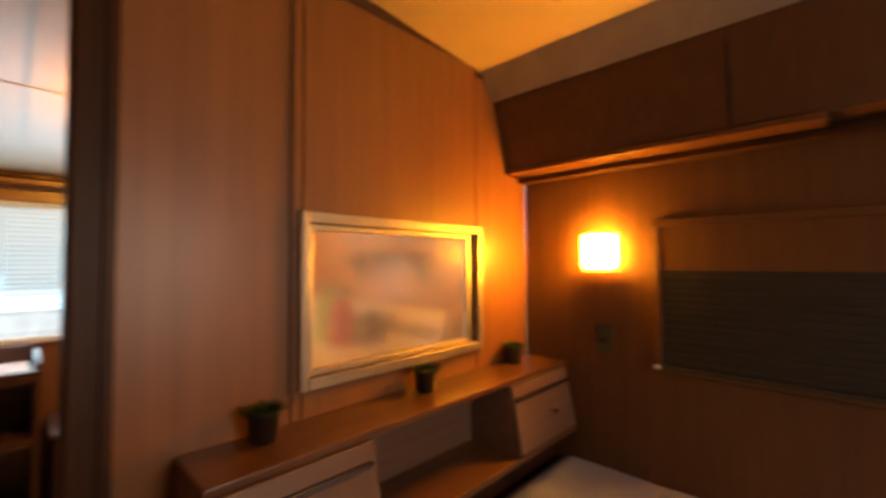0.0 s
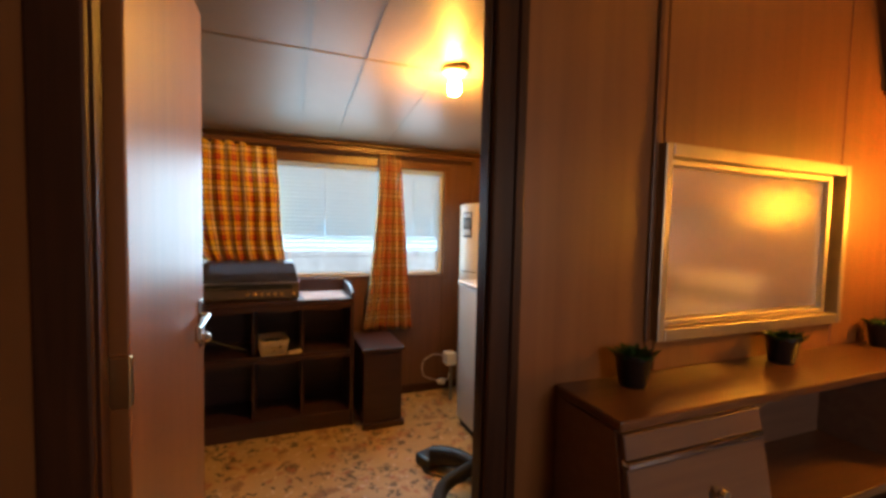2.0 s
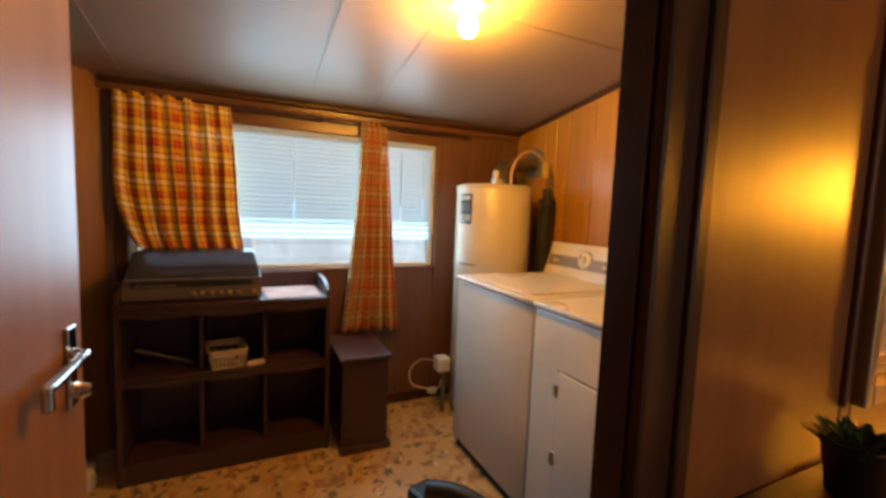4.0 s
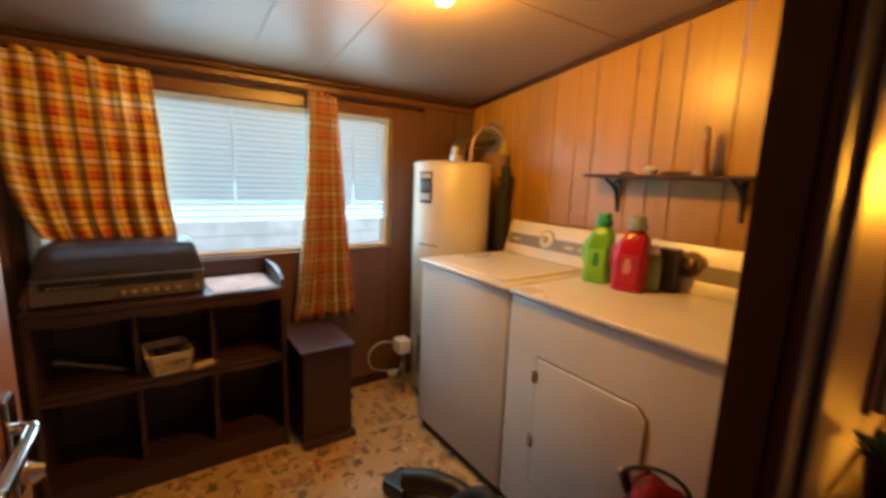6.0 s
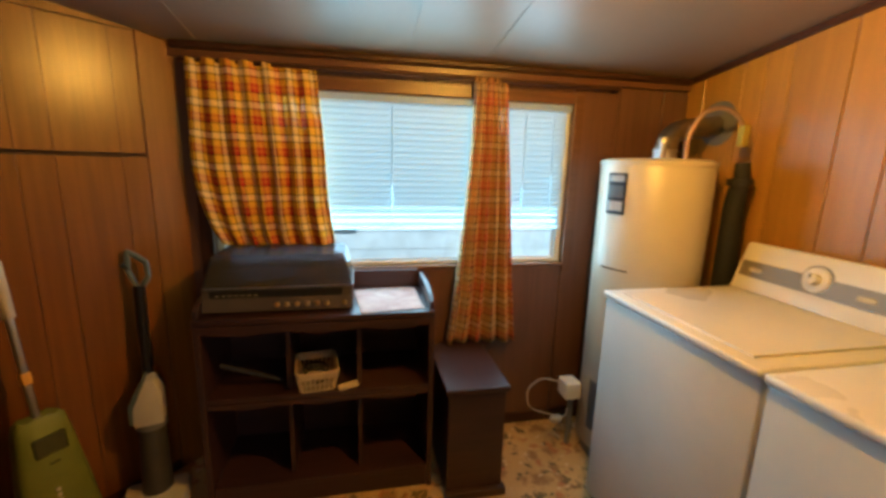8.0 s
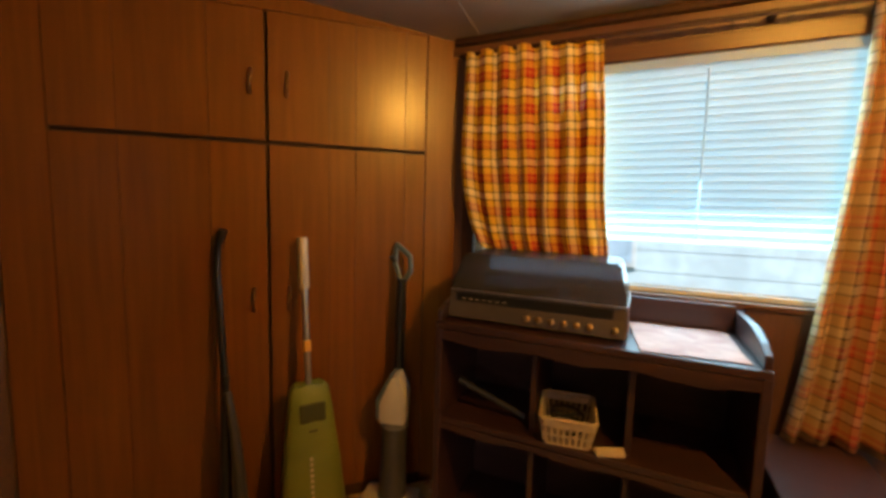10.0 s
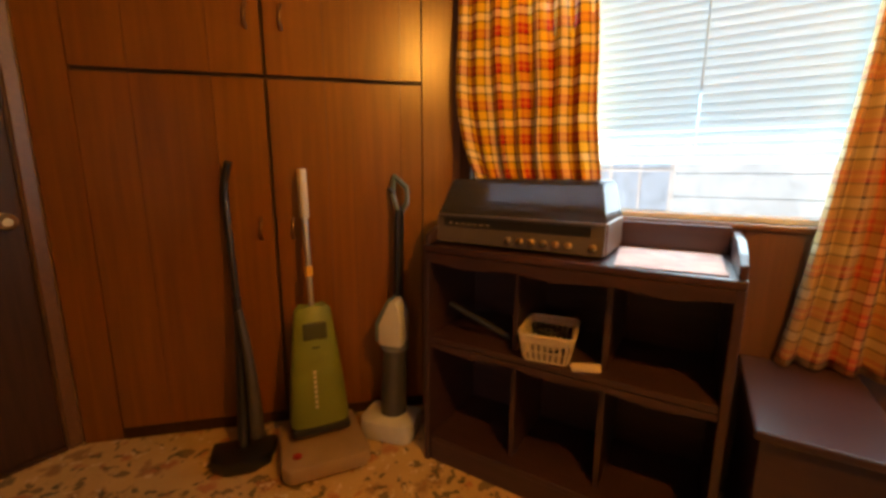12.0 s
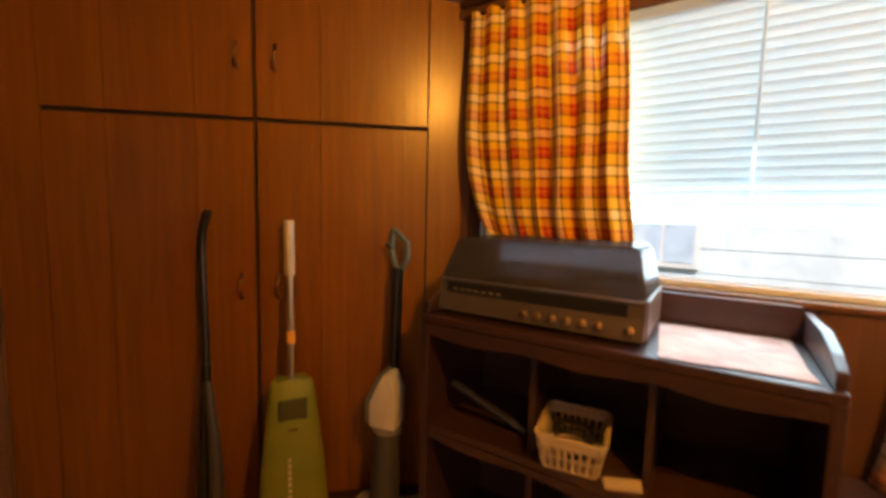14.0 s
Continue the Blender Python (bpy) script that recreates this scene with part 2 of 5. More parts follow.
INK = (0.005, 0.008, 0.003)
PLAID = plaid("plaid_cloth", ((0.0, (0.74, 0.46, 0.014)), (0.18, INK), (0.235, (0.84, 0.7, 0.42)), (0.42, INK), (0.475, (0.72, 0.42, 0.014)),
                              (0.66, (0.42, 0.012, 0.008)), (0.75, (0.58, 0.18, 0.012)), (0.82, (0.42, 0.012, 0.008)), (0.91, INK), (0.955, (0.74, 0.46, 0.014))))
# same plaid, darker and duller: the right curtain's shade is in these colours
SHADED_INK = (0.03, 0.02, 0.014)
PLAID_SHADED = plaid("shaded_plaid_cloth", ((0.0, (0.43, 0.25, 0.085)), (0.18, SHADED_INK), (0.23, (0.52, 0.39, 0.24)), (0.42, SHADED_INK), (0.47, (0.42, 0.235, 0.08)),
                                          (0.66, (0.4, 0.07, 0.035)), (0.75, (0.5, 0.24, 0.08)), (0.82, (0.4, 0.07, 0.035)), (0.91, SHADED_INK), (0.95, (0.43, 0.25, 0.085))))


# ---- mesh helpers ----
def part(name, bm, material, parent=None, label="", smooth=False):
    me = bpy.data.meshes.new(name)
    bmesh.ops.recalc_face_normals(bm, faces=bm.faces)
    bm.to_mesh(me)
    bm.free()
    me.materials.append(material)
    if smooth:
        for p in me.polygons:
            p.use_smooth = True
        me.set_sharp_from_angle(angle=radians(38))
    ob = new(name, me)
    if parent:
        ob.parent = parent
    if label:
        ob["label"] = label
    return ob


def thing(name, label, category, at=(0, 0, 0), rz=0, group="", kind=""):
    ob = new(name)
    ob.empty_display_size = 0.05
    ob.matrix_basis = pose(*at, 0, 0, rz)
    return tagged(ob, label, category, group, kind)


def box(*bounds, bev=0.0, bm=None, seg=2):
    """A box x0, x1, y0, y1, z0, z1 with rounded edges, added to bm."""
    x0, x1, y0, y1, z0, z1 = bounds
    own = bmesh.new()
    bmesh.ops.create_cube(own, size=1, matrix=Matrix.LocRotScale(((x0 + x1) / 2, (y0 + y1) / 2, (z0 + z1) / 2), None, (x1 - x0, y1 - y0, z1 - z0)))
    if bev:
        bmesh.ops.bevel(own, geom=own.edges[:], offset=bev, segments=seg, affect="EDGES", profile=0.5)
    return join(own, bm)


def join(own, bm=None, m=None):
    if m is not None:
        own.transform(m)
    if bm is None:
        return own
    me = bpy.data.meshes.new("join")
    own.to_mesh(me)
    own.free()
    bm.from_mesh(me)
    bpy.data.meshes.remove(me)
    return bm


def lathe(profile, n=24, bm=None, m=None, caps=True):
    """Turns (radius, height) pairs round the z axis."""
    own = bmesh.new()
    rings = [[own.verts.new((r * math.cos(2 * math.pi * i / n), r * math.sin(2 * math.pi * i / n), z)) for i in range(n)] for r, z in profile]
    for a, b in zip(rings, rings[1:]):
        for i in range(n):
            own.faces.new((a[i], a[(i + 1) % n], b[(i + 1) % n], b[i]))
    if caps:
        own.faces.new(rings[0])
        own.faces.new(rings[-1])
    return join(own, bm, m)


def tube(points, r, n=10, bm=None, flat=1.0, r_end=None):
    """A round bar along smooth points."""
    own = bmesh.new()
    pts = [Vector(p) for p in points]
    fine = []
    for i in range(len(pts) - 1):
        p0, p1, p2, p3 = pts[max(i - 1, 0)], pts[i], pts[i + 1], pts[min(i + 2, len(pts) - 1)]
        steps = 6 if len(pts) > 2 else 1
        for k in range(steps):
            t = k / steps
            fine.append(0.5 * (2 * p1 + (p2 - p0) * t + (2 * p0 - 5 * p1 + 4 * p2 - p3) * t * t + (3 * p1 - p0 - 3 * p2 + p3) * t ** 3))
    fine.append(pts[-1])
    rings, side = [], None
    for i, p in enumerate(fine):
        d = (fine[min(i + 1, len(fine) - 1)] - fine[max(i - 1, 0)]).normalized()
        if side is None:
            side = d.orthogonal().normalized()
        side = (side - d * side.dot(d)).normalized()
        up = d.cross(side)
        f = i / max(len(fine) - 1, 1)
        rad = r + ((r_end - r) * f if r_end is not None else 0)
        rings.append([own.verts.new(p + rad * (math.cos(a) * side + flat * math.sin(a) * up)) for a in (2 * math.pi * k / n for k in range(n))])
    for a, b in zip(rings, rings[1:]):
        for i in range(n):
            own.faces.new((a[i], a[(i + 1) % n], b[(i + 1) % n], b[i]))
    own.faces.new(rings[0])
    own.faces.new(rings[-1])
    return join(own, bm)


def prism(outline, axis, lo, hi, bev=0.0, bm=None):
    """A plate with the outline (pairs in the other two axes), from lo to hi along axis 'x', 'y' or 'z'."""
    own = bmesh.new()

    def put(a, b, h):
        return {"x": (h, a, b), "y": (a, h, b), "z": (a, b, h)}[axis]
    lows = [own.verts.new(put(a, b, lo)) for a, b in outline]
    highs = [own.verts.new(put(a, b, hi)) for a, b in outline]
    own.faces.new(lows)
    own.faces.new(highs)
    n = len(outline)
    for i in range(n):
        own.faces.new((lows[i], lows[(i + 1) % n], highs[(i + 1) % n], highs[i]))
    if bev:
        bmesh.ops.bevel(own, geom=own.edges[:], offset=bev, segments=2, affect="EDGES", profile=0.5)
    return join(own, bm)


def structure(name, bm, material, label, category):
    return tagged(part(name, bm, material), label, category, kind="structure")


# ---- structure of the laundry room ----
WX, NY, SY, PX, BX = -2.87, 1.83, -1.54, -0.716, -0.686   # window wall, washer wall, end wall, partition faces
CU = Vector((0.692, -0.722, 0)).normalized()              # along the diagonal closet
C0 = Vector((WX, -0.48, 0))


def ceil_z(x):
    return 1.795 + 0.14 * (x - WX)


def bed_ceil(y):
    return 2.204 - 0.09 * y


structure("floor", box(-2.97, PX + 0.05, SY - 0.1, NY + 0.1, -0.06, 0), FLORAL, "tan vinyl floor with a dark floral pattern", "floor")
structure("floor_bedroom", box(PX + 0.05, 2.1, -1.76, 2.06, -0.064, -0.002), BED_CARPET, "dull brown bedroom carpet", "floor")
W0, W1, Z0, Z1 = -0.39, 1.215, 0.885, 1.645      # window opening
bm = box(WX - 0.1, WX - 0.008, SY - 0.1, W0, 0, 1.78)
box(WX - 0.1, WX - 0.008, W1, NY + 0.1, 0, 1.78, bm=bm)
box(WX - 0.1, WX - 0.008, W0, W1, 0, Z0, bm=bm)
box(WX - 0.1, WX - 0.008, W0, W1, Z1, 1.78, bm=bm)
wall_west = structure("wall_west", bm, GROOVE, "brown wood-panelled wall with a wide window", "wall")
wall_north = structure("wall_north", box(WX - 0.008, PX + 0.008, NY + 0.008, NY + 0.1, 0, 1.79), GROOVE, "orange-brown grooved wood panelling behind the washer", "wall")
D0, D1, DT = -0.16, 0.45, 1.81                   # doorway
P0, P1, PZ0, PZ1 = 0.905, 1.615, 1.0, 1.425      # inner window opening
bm = box(PX + 0.008, BX - 0.008, SY - 0.1, D0 - 0.012, 0, 2.1)
box(PX + 0.008, BX - 0.008, D0 - 0.012, D1 + 0.012, DT + 0.012, 2.1, bm=bm)
box(PX + 0.008, BX - 0.008, D1 + 0.012, P0, 0, 2.1, bm=bm)
box(PX + 0.008, BX - 0.008, P1, NY + 0.1, 0, 2.1, bm=bm)
box(PX + 0.008, BX - 0.008, P0, P1, 0, PZ0, bm=bm)
box(PX + 0.008, BX - 0.008, P0, P1, PZ1, 2.1, bm=bm)
wall_east = structure("wall_east", bm, GROOVE, "veneered partition wall with a doorway and a small inner window", "wall")
bm = prism([(WX - 0.1, 0), (-1.83, 0), (-1.83, 1.86), (-1.08, 1.86), (-1.08, 0), (BX, 0), (BX, ceil_z(BX)), (WX - 0.1, ceil_z(WX - 0.1))], "y", SY - 0.1, SY)
structure("wall_south", bm, PLASTER, "brown end wall with a closed door", "wall")
bm = prism([(WX - 0.12, ceil_z(WX - 0.12)), (PX + 0.009, ceil_z(PX + 0.009)), (PX + 0.009, ceil_z(PX) + 0.05), (WX - 0.12, ceil_z(WX - 0.12) + 0.05)], "y", SY - 0.1, NY + 0.1)
for y in (-0.4, 0.19, 0.42, 0.76):        # thin raised joint strips
    prism([(WX, ceil_z(WX) - 0.003), (PX, ceil_z(PX) - 0.003), (PX, ceil_z(PX) + 0.02), (WX, ceil_z(WX) + 0.02)], "y", y, y + (0.012 if y in (-0.4, 0.76) else 0.005), bm=bm)
prism([(-1.79, ceil_z(-1.79) - 0.0035), (-1.778, ceil_z(-1.778) - 0.0035), (-1.778, ceil_z(-1.79) + 0.02), (-1.79, ceil_z(-1.79) + 0.02)], "y", -1.6, NY, bm=bm)
structure("ceiling", bm, CEIL, "low sloping grey-brown ceiling boards with thin joint strips", "ceiling")


def planks(wall, axis, face, cuts, z0, top, out, material=PANEL, depth=0.012):
    """Boards between the cuts on one wall, each with a bevel, set apart by thin grooves."""
    for a, b in zip(cuts, cuts[1:]):
        z1 = min(top(a), top(b)) if callable(top) else top
        lo, hi = sorted((face, face - out * depth))
        if axis == "y":
            bm = box(lo, hi, a + 0.002, b - 0.002, z0, z1, bev=0.0018, seg=1)
        else:
            bm = box(a + 0.002, b - 0.002, lo, hi, z0, z1, bev=0.0018, seg=1)
        part("plank", bm, material, wall)


def cuts(a, b, steps):
    out, i = [a], 0
    while out[-1] + steps[i % len(steps)] < b - 0.03:
        out.append(out[-1] + steps[i % len(steps)])
        i += 1
    return out + [b]


STEPS = (0.105, 0.2, 0.1, 0.105, 0.205, 0.15)
planks(wall_north, "x", NY, cuts(WX, PX, STEPS), 0, lambda x: ceil_z(x) - 0.001, -1)
planks(wall_west, "y", WX, cuts(W1, NY, (0.24,)), 0, 1.79, 1, WALL_BACKLIT)
planks(wall_west, "y", WX, cuts(W0, W1, (0.9,)), 0, Z0 - 0.002, 1, WALL_BACKLIT)
planks(wall_west, "y", WX, cuts(W0, W1, (0.8,)), Z1 + 0.002, 1.79, 1, WALL_BACKLIT)
planks(wall_west, "y", WX, cuts(-0.6, W0, (0.4,)), 0, 1.79, 1, WALL_BACKLIT)
# partition: bedroom side and laundry side
for face, out, top in ((BX, 1, lambda y: bed_ceil(y)), (PX, -1, lambda y: 2.08)):
    planks(wall_east, "y", face, [D1 + 0.012, 0.876, P0], 0, top, out, DOOR_WOOD)
    planks(wall_east, "y", face, [P1, NY if out < 0 else 1.96], 0, top, out, DOOR_WOOD)
    planks(wall_east, "y", face, [P0, P1], 0, PZ0 - 0.002, out, DOOR_WOOD)
    planks(wall_east, "y", face, [P0, P1], PZ1 + 0.002, top, out, DOOR_WOOD)
    planks(wall_east, "y", face, [D0 - 0.012, D1 + 0.012], DT + 0.012, top, out, DOOR_WOOD)
    planks(wall_east, "y", face, [SY, -0.9, D0 - 0.012], 0, top, out, DOOR_WOOD)

# crown trim under the ceiling
# dark cove strip: the soft shadow under the ceiling edge, built as a moulding
structure("trim", box(WX, WX + 0.034, -0.49, NY, 1.769, 1.797, bev=0.008), TRIM, "cove strip under the ceiling edge, darkened for the shade there", "trim")
structure("trim", box(WX, WX + 0.018, -0.5, NY, 1.738, 1.768, bev=0.004), TRIM_MID, "brown wooden trim along the top of the window wall", "trim")
structure("trim", prism([(WX, ceil_z(WX) - 0.028), (PX, ceil_z(PX) - 0.028), (PX, ceil_z(PX)), (WX, ceil_z(WX))], "y", NY - 0.016, NY, bev=0.003), TRIM, "dark wooden trim along the sloping ceiling", "trim")
structure("baseboard", box(WX, WX + 0.012, 0.55, NY, 0, 0.06, bev=0.003), TRIM, "dark wooden baseboard under the window", "baseboard")
# door lining and casings
bm = box(PX - 0.002, BX + 0.002, D1, D1 + 0.014, 0, DT)
box(PX - 0.002, BX + 0.002, D0 - 0.014, D0, 0, DT, bm=bm)
box(PX - 0.002, BX + 0.002, D0 - 0.014, D1 + 0.014, DT, DT + 0.014, bm=bm)
structure("door_frame", bm, TRIM, "dark brown wooden door lining", "door frame")
for x0, x1 in ((BX, BX + 0.016), (PX - 0.005, PX)):
    bm = box(x0, x1, D1 + 0.004, D1 + 0.07, 0, DT + 0.07, bev=0.005)
    box(x0 - 0.001 if x0 < PX else x0, x1 + (0.006 if x0 > PX else 0), D1 + 0.05, D1 + 0.072, 0, DT + 0.072, bev=0.004, bm=bm)
    box(x0, x1, D0 - 0.07, D0 - 0.004, 0, DT + 0.07, bev=0.005, bm=bm)
    box(x0, x1, D0 - 0.07, D1 + 0.07, DT + 0.004, DT + 0.0695, bev=0.005, bm=bm)
    structure("trim", bm, TRIM, "dark brown wooden door casing", "trim")

# ---- structure of the bedroom ----
LY, EX = 1.96, 2.0
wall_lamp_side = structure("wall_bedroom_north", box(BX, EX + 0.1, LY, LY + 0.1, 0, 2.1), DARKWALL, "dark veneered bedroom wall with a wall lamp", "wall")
bm = box(EX, EX + 0.1, -1.76, 0.7, 0, 2.4)
box(EX, EX + 0.1, 1.45, LY, 0, 2.4, bm=bm)
box(EX, EX + 0.1, 0.7, 1.45, 0, 1.0, bm=bm)
box(EX, EX + 0.1, 0.7, 1.45, 1.6, 2.4, bm=bm)
structure("wall_bedroom_east", bm, PLASTER, "brown bedroom wall with a window", "wall")
structure("wall_bedroom_south", box(BX, EX, -1.76, -1.66, 0, 2.4), PLASTER, "plain brown bedroom wall", "wall")
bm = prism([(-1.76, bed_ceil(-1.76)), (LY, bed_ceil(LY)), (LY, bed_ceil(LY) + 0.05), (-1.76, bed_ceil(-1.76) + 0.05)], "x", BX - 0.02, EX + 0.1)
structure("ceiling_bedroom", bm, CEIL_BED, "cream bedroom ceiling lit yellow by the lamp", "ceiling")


# ---- windows, curtains and what is outside ----
win = tagged(new("window_1"), "wide white-framed window behind a half-raised blind", "window", kind="structure")
bm = box(WX - 0.075, WX - 0.02, W0, W0 + 0.03, Z0, Z1, bev=0.003)
box(WX - 0.075, WX - 0.02, W1 - 0.03, W1, Z0, Z1, bev=0.003, bm=bm)
box(WX - 0.075, WX - 0.02, W0 + 0.03, W1 - 0.03, Z0, Z0 + 0.018, bev=0.003, bm=bm)
box(WX - 0.075, WX - 0.02, W0 + 0.03, W1 - 0.03, Z1 - 0.028, Z1, bev=0.003, bm=bm)
part("window_frame", bm, PAINT_W, win)
pane = part("pane", box(WX - 0.054, WX - 0.05, W0 + 0.03, W1 - 0.03, Z0 + 0.018, Z1 - 0.028), GLASS, win)
pane.visible_shadow = False
# left casing takes the dark trim colour to stand for shade beside the curtain
part("window_casing", box(WX - 0.02, WX + 0.014, W0 - 0.055, W0 - 0.001, Z0 - 0.05, Z1 + 0.05, bev=0.004), TRIM, win, "wooden casing darkened for the shade beside the curtain")
bm = box(WX - 0.02, WX + 0.014, W1 + 0.001, W1 + 0.05, Z0 - 0.05, Z1 + 0.05, bev=0.004)
box(WX - 0.02, WX + 0.014, W0 - 0.001, W1 + 0.001, Z1 + 0.001, Z1 + 0.05, bev=0.004, bm=bm)
part("window_casing", bm, TRIM_MID, win, "brown wooden casing")
part("window_sill", box(WX - 0.02, WX + 0.012, W0 - 0.05, W1 + 0.05, Z0 - 0.02, Z0 - 0.001, bev=0.004), TRIM_MID, win)

blind = thing("venetian_blind", "white venetian blind lowered over most of the window", "blind")
part("headrail", box(WX - 0.018, WX + 0.008, W0 + 0.01, W1 - 0.008, Z1 - 0.032, Z1 - 0.002, bev=0.003), SLAT, blind)
slat_bm = bmesh.new()
YS = W1 - W0 - 0.05
for i in range(5):
    f = -0.016 + 0.032 * i / 4
    z = -0.0155 + 0.031 * i / 4 + 0.005 * math.cos(math.pi * (i / 4 - 0.5))
    slat_bm.verts.new((f * 0.45, -YS / 2, z))
    slat_bm.verts.new((f * 0.45, YS / 2, z))
slat_bm.verts.ensure_lookup_table()
for i in range(4):
    slat_bm.faces.new([slat_bm.verts[k] for k in (2 * i, 2 * i + 1, 2 * i + 3, 2 * i + 2)])
slat = part("slat", slat_bm, SLAT, blind, smooth=True)
N_SLATS = 21
for i in range(N_SLATS):
    ob = slat if i == 0 else slat.copy()
    if i:
        scene.collection.objects.link(ob)
    ob.matrix_basis = pose(WX - 0.006, (W0 + W1) / 2, 1.598 - i * (1.598 - 1.087) / (N_SLATS - 1), random.uniform(-0.12, 0.12), random.uniform(-2, 2), 0)
part("bottom_rail", box(WX - 0.016, WX + 0.006, W0 + 0.02, W1 - 0.02, 1.058, 1.072, bev=0.003), SLAT, blind)
for y in (-0.2, 0.36, 0.98):
    part("ladder_cord", tube([(WX + 0.006, y, 1.6), (WX + 0.006, y, 1.065)], 0.0025, 6), SLAT, blind)
part("pull_cord", tube([(WX + 0.01, 1.12, 1.6), (WX + 0.012, 1.122, 1.2), (WX + 0.012, 1.12, 0.95)], 0.0016, 6), SLAT, blind)

rod = thing("curtain_rod", "thin dark brown curtain rod above the window", "curtain rod")
part("rod", tube([(WX + 0.05, -0.455, 1.722), (WX + 0.05, 1.42, 1.722)], 0.008, 10), TRIM, rod)
for y in (-0.445, 0.5, 1.41):
    part("bracket", box(WX + 0.001, WX + 0.055, y - 0.008, y + 0.008, 1.712, 1.73, bev=0.002), TRIM, rod)


def curtain(label, top, bottom, z_top, z_bot, folds, depth, seed, swag=None, power=1.6, cloth=PLAID):
    rnd = random.Random(seed)
    t = thing("curtain", label, "curtain", group="plaid curtains at the window")
    own = bmesh.new()
    nu, nv = folds * 8, 34
    phase = [rnd.uniform(-0.5, 0.5) for _ in range(folds + 1)]
    amp = [rnd.uniform(0.6, 1.2) for _ in range(folds + 1)]
    uvl = own.loops.layers.uv.new("cloth")
    grid, uvs = [], []
    for j in range(nv + 1):
        v = j / nv
        row, uvr = [], []
        for i in range(nu + 1):
            u = i / nu
            lo, hi = top[0] + (bottom[0] - top[0]) * v ** power, top[1] + (bottom[1] - top[1]) * v
            k = u * folds
            kf = k - int(k)
            a0, a1 = int(k) % folds, (int(k) + 1) % folds
            ph, am = phase[a0] * (1 - kf) + phase[a1] * kf, amp[a0] * (1 - kf) + amp[a1] * kf
            w = math.sin(2 * math.pi * k + ph + 0.4 * math.sin(3 * v + k)) * am
            x = WX + 0.05 + depth * (0.45 + 0.55 * v) * w + 0.012 * math.sin(5 * u + 3 * v)
            y = lo + (hi - lo) * (u + 0.012 * math.sin(9 * v + 5 * u) * v)
            z = z_top + (z_bot - z_top) * v
            if swag:
                z += swag(u) * v
            if j == 0:
                z += 0.003 * math.sin(2 * math.pi * k + 1)
            row.append(own.verts.new((x, y, z)))
            uvr.append((u * (top[1] - top[0]) * 1.45, v * abs(z_top - z_bot)))
        grid.append(row)
        uvs.append(uvr)
    for j in range(nv):
        for i in range(nu):
            f = own.faces.new((grid[j][i], grid[j][i + 1], grid[j + 1][i + 1], grid[j + 1][i]))
            for loop, (a, b) in zip(f.loops, ((j, i), (j, i + 1), (j + 1, i + 1), (j + 1, i))):
                loop[uvl].uv = uvs[a][b]
    ob = part("cloth", own, cloth, t, smooth=True)
    so = ob.modifiers.new("thickness", "SOLIDIFY")
    so.thickness = 0.003
    return t


curtain("short orange plaid cotton curtain bunched above the record player", (-0.43, 0.05), (-0.352, 0.105), 1.728, 0.985, 7, 0.024, 3,
        lambda u: 0.03 * max(0, 0.15 - u) / 0.15, 6)
curtain("long orange plaid curtain in shade hanging down to the bench", (0.715, 0.875), (0.615, 0.96), 1.728, 0.5, 5, 0.028, 8, cloth=PLAID_SHADED)

structure("ground", box(-400, WX - 0.1, -400, 400, -0.62, -0.5), GRASS, "green lawn outside the window", "ground")
house = thing("neighbour_house", "white clapboard house standing across the yard", "house", (-5.4, 0.6, -0.5))
part("wall", box(-5, 0, -7, 7, 0, 3.0), SIDING, house)
bm = bmesh.new()
for i in range(16):
    prism([(0.0, 0.19 * i), (0.013, 0.19 * i), (0.008, 0.19 * i + 0.185), (0.0, 0.19 * i + 0.185)], "y", -7, 7, bm=bm)
tagged(part("clapboards", bm, SIDING, house), kind="stuff")
part("roof", prism([(-5.4, 3.0), (0.4, 3.0), (-2.5, 4.6)], "y", -7.3, 7.3), GREY, house)
PALE = mat("pale_glass", (0.56, 0.68, 0.8), 0.2)
for y in (-0.78,):
    w = part("window", box(0.02, 0.05, y - 0.38, y + 0.38, 1.16, 2.3, bev=0.01), PAINT_W, house)
    for i in range(3):
        for j in range(3):
            part("pane", box(0.045, 0.056, y - 0.34 + 0.235 * i, y - 0.13 + 0.235 * i, 1.21 + 0.35 * j, 1.53 + 0.35 * j), PALE, w)

# inner sliding window in the partition
w2 = tagged(new("window_2"), "small aluminium sliding window with hazy glass", "window", kind="structure")
bm = box(PX - 0.004, BX + 0.02, P0 - 0.012, P0 + 0.01, PZ0 - 0.018, PZ1 + 0.018, bev=0.003)
box(PX - 0.004, BX + 0.02, P1 - 0.01, P1 + 0.012, PZ0 - 0.018, PZ1 + 0.018, bev=0.003, bm=bm)
box(PX - 0.004, BX + 0.02, P0 + 0.012, P1 - 0.012, PZ0 - 0.018, PZ0 + 0.012, bev=0.003, bm=bm)
box(PX - 0.004, BX + 0.02, P0 + 0.012, P1 - 0.012, PZ1 - 0.012, PZ1 + 0.018, bev=0.003, bm=bm)
part("window_frame", bm, ALU, w2)
bm = box(BX - 0.024, BX + 0.004, P0 + 0.012, P0 + 0.028, PZ0 + 0.014, PZ1 - 0.014, bev=0.003)
box(BX - 0.024, BX + 0.004, P1 - 0.062, P1 - 0.044, PZ0 + 0.014, PZ1 - 0.014, bev=0.003, bm=bm)
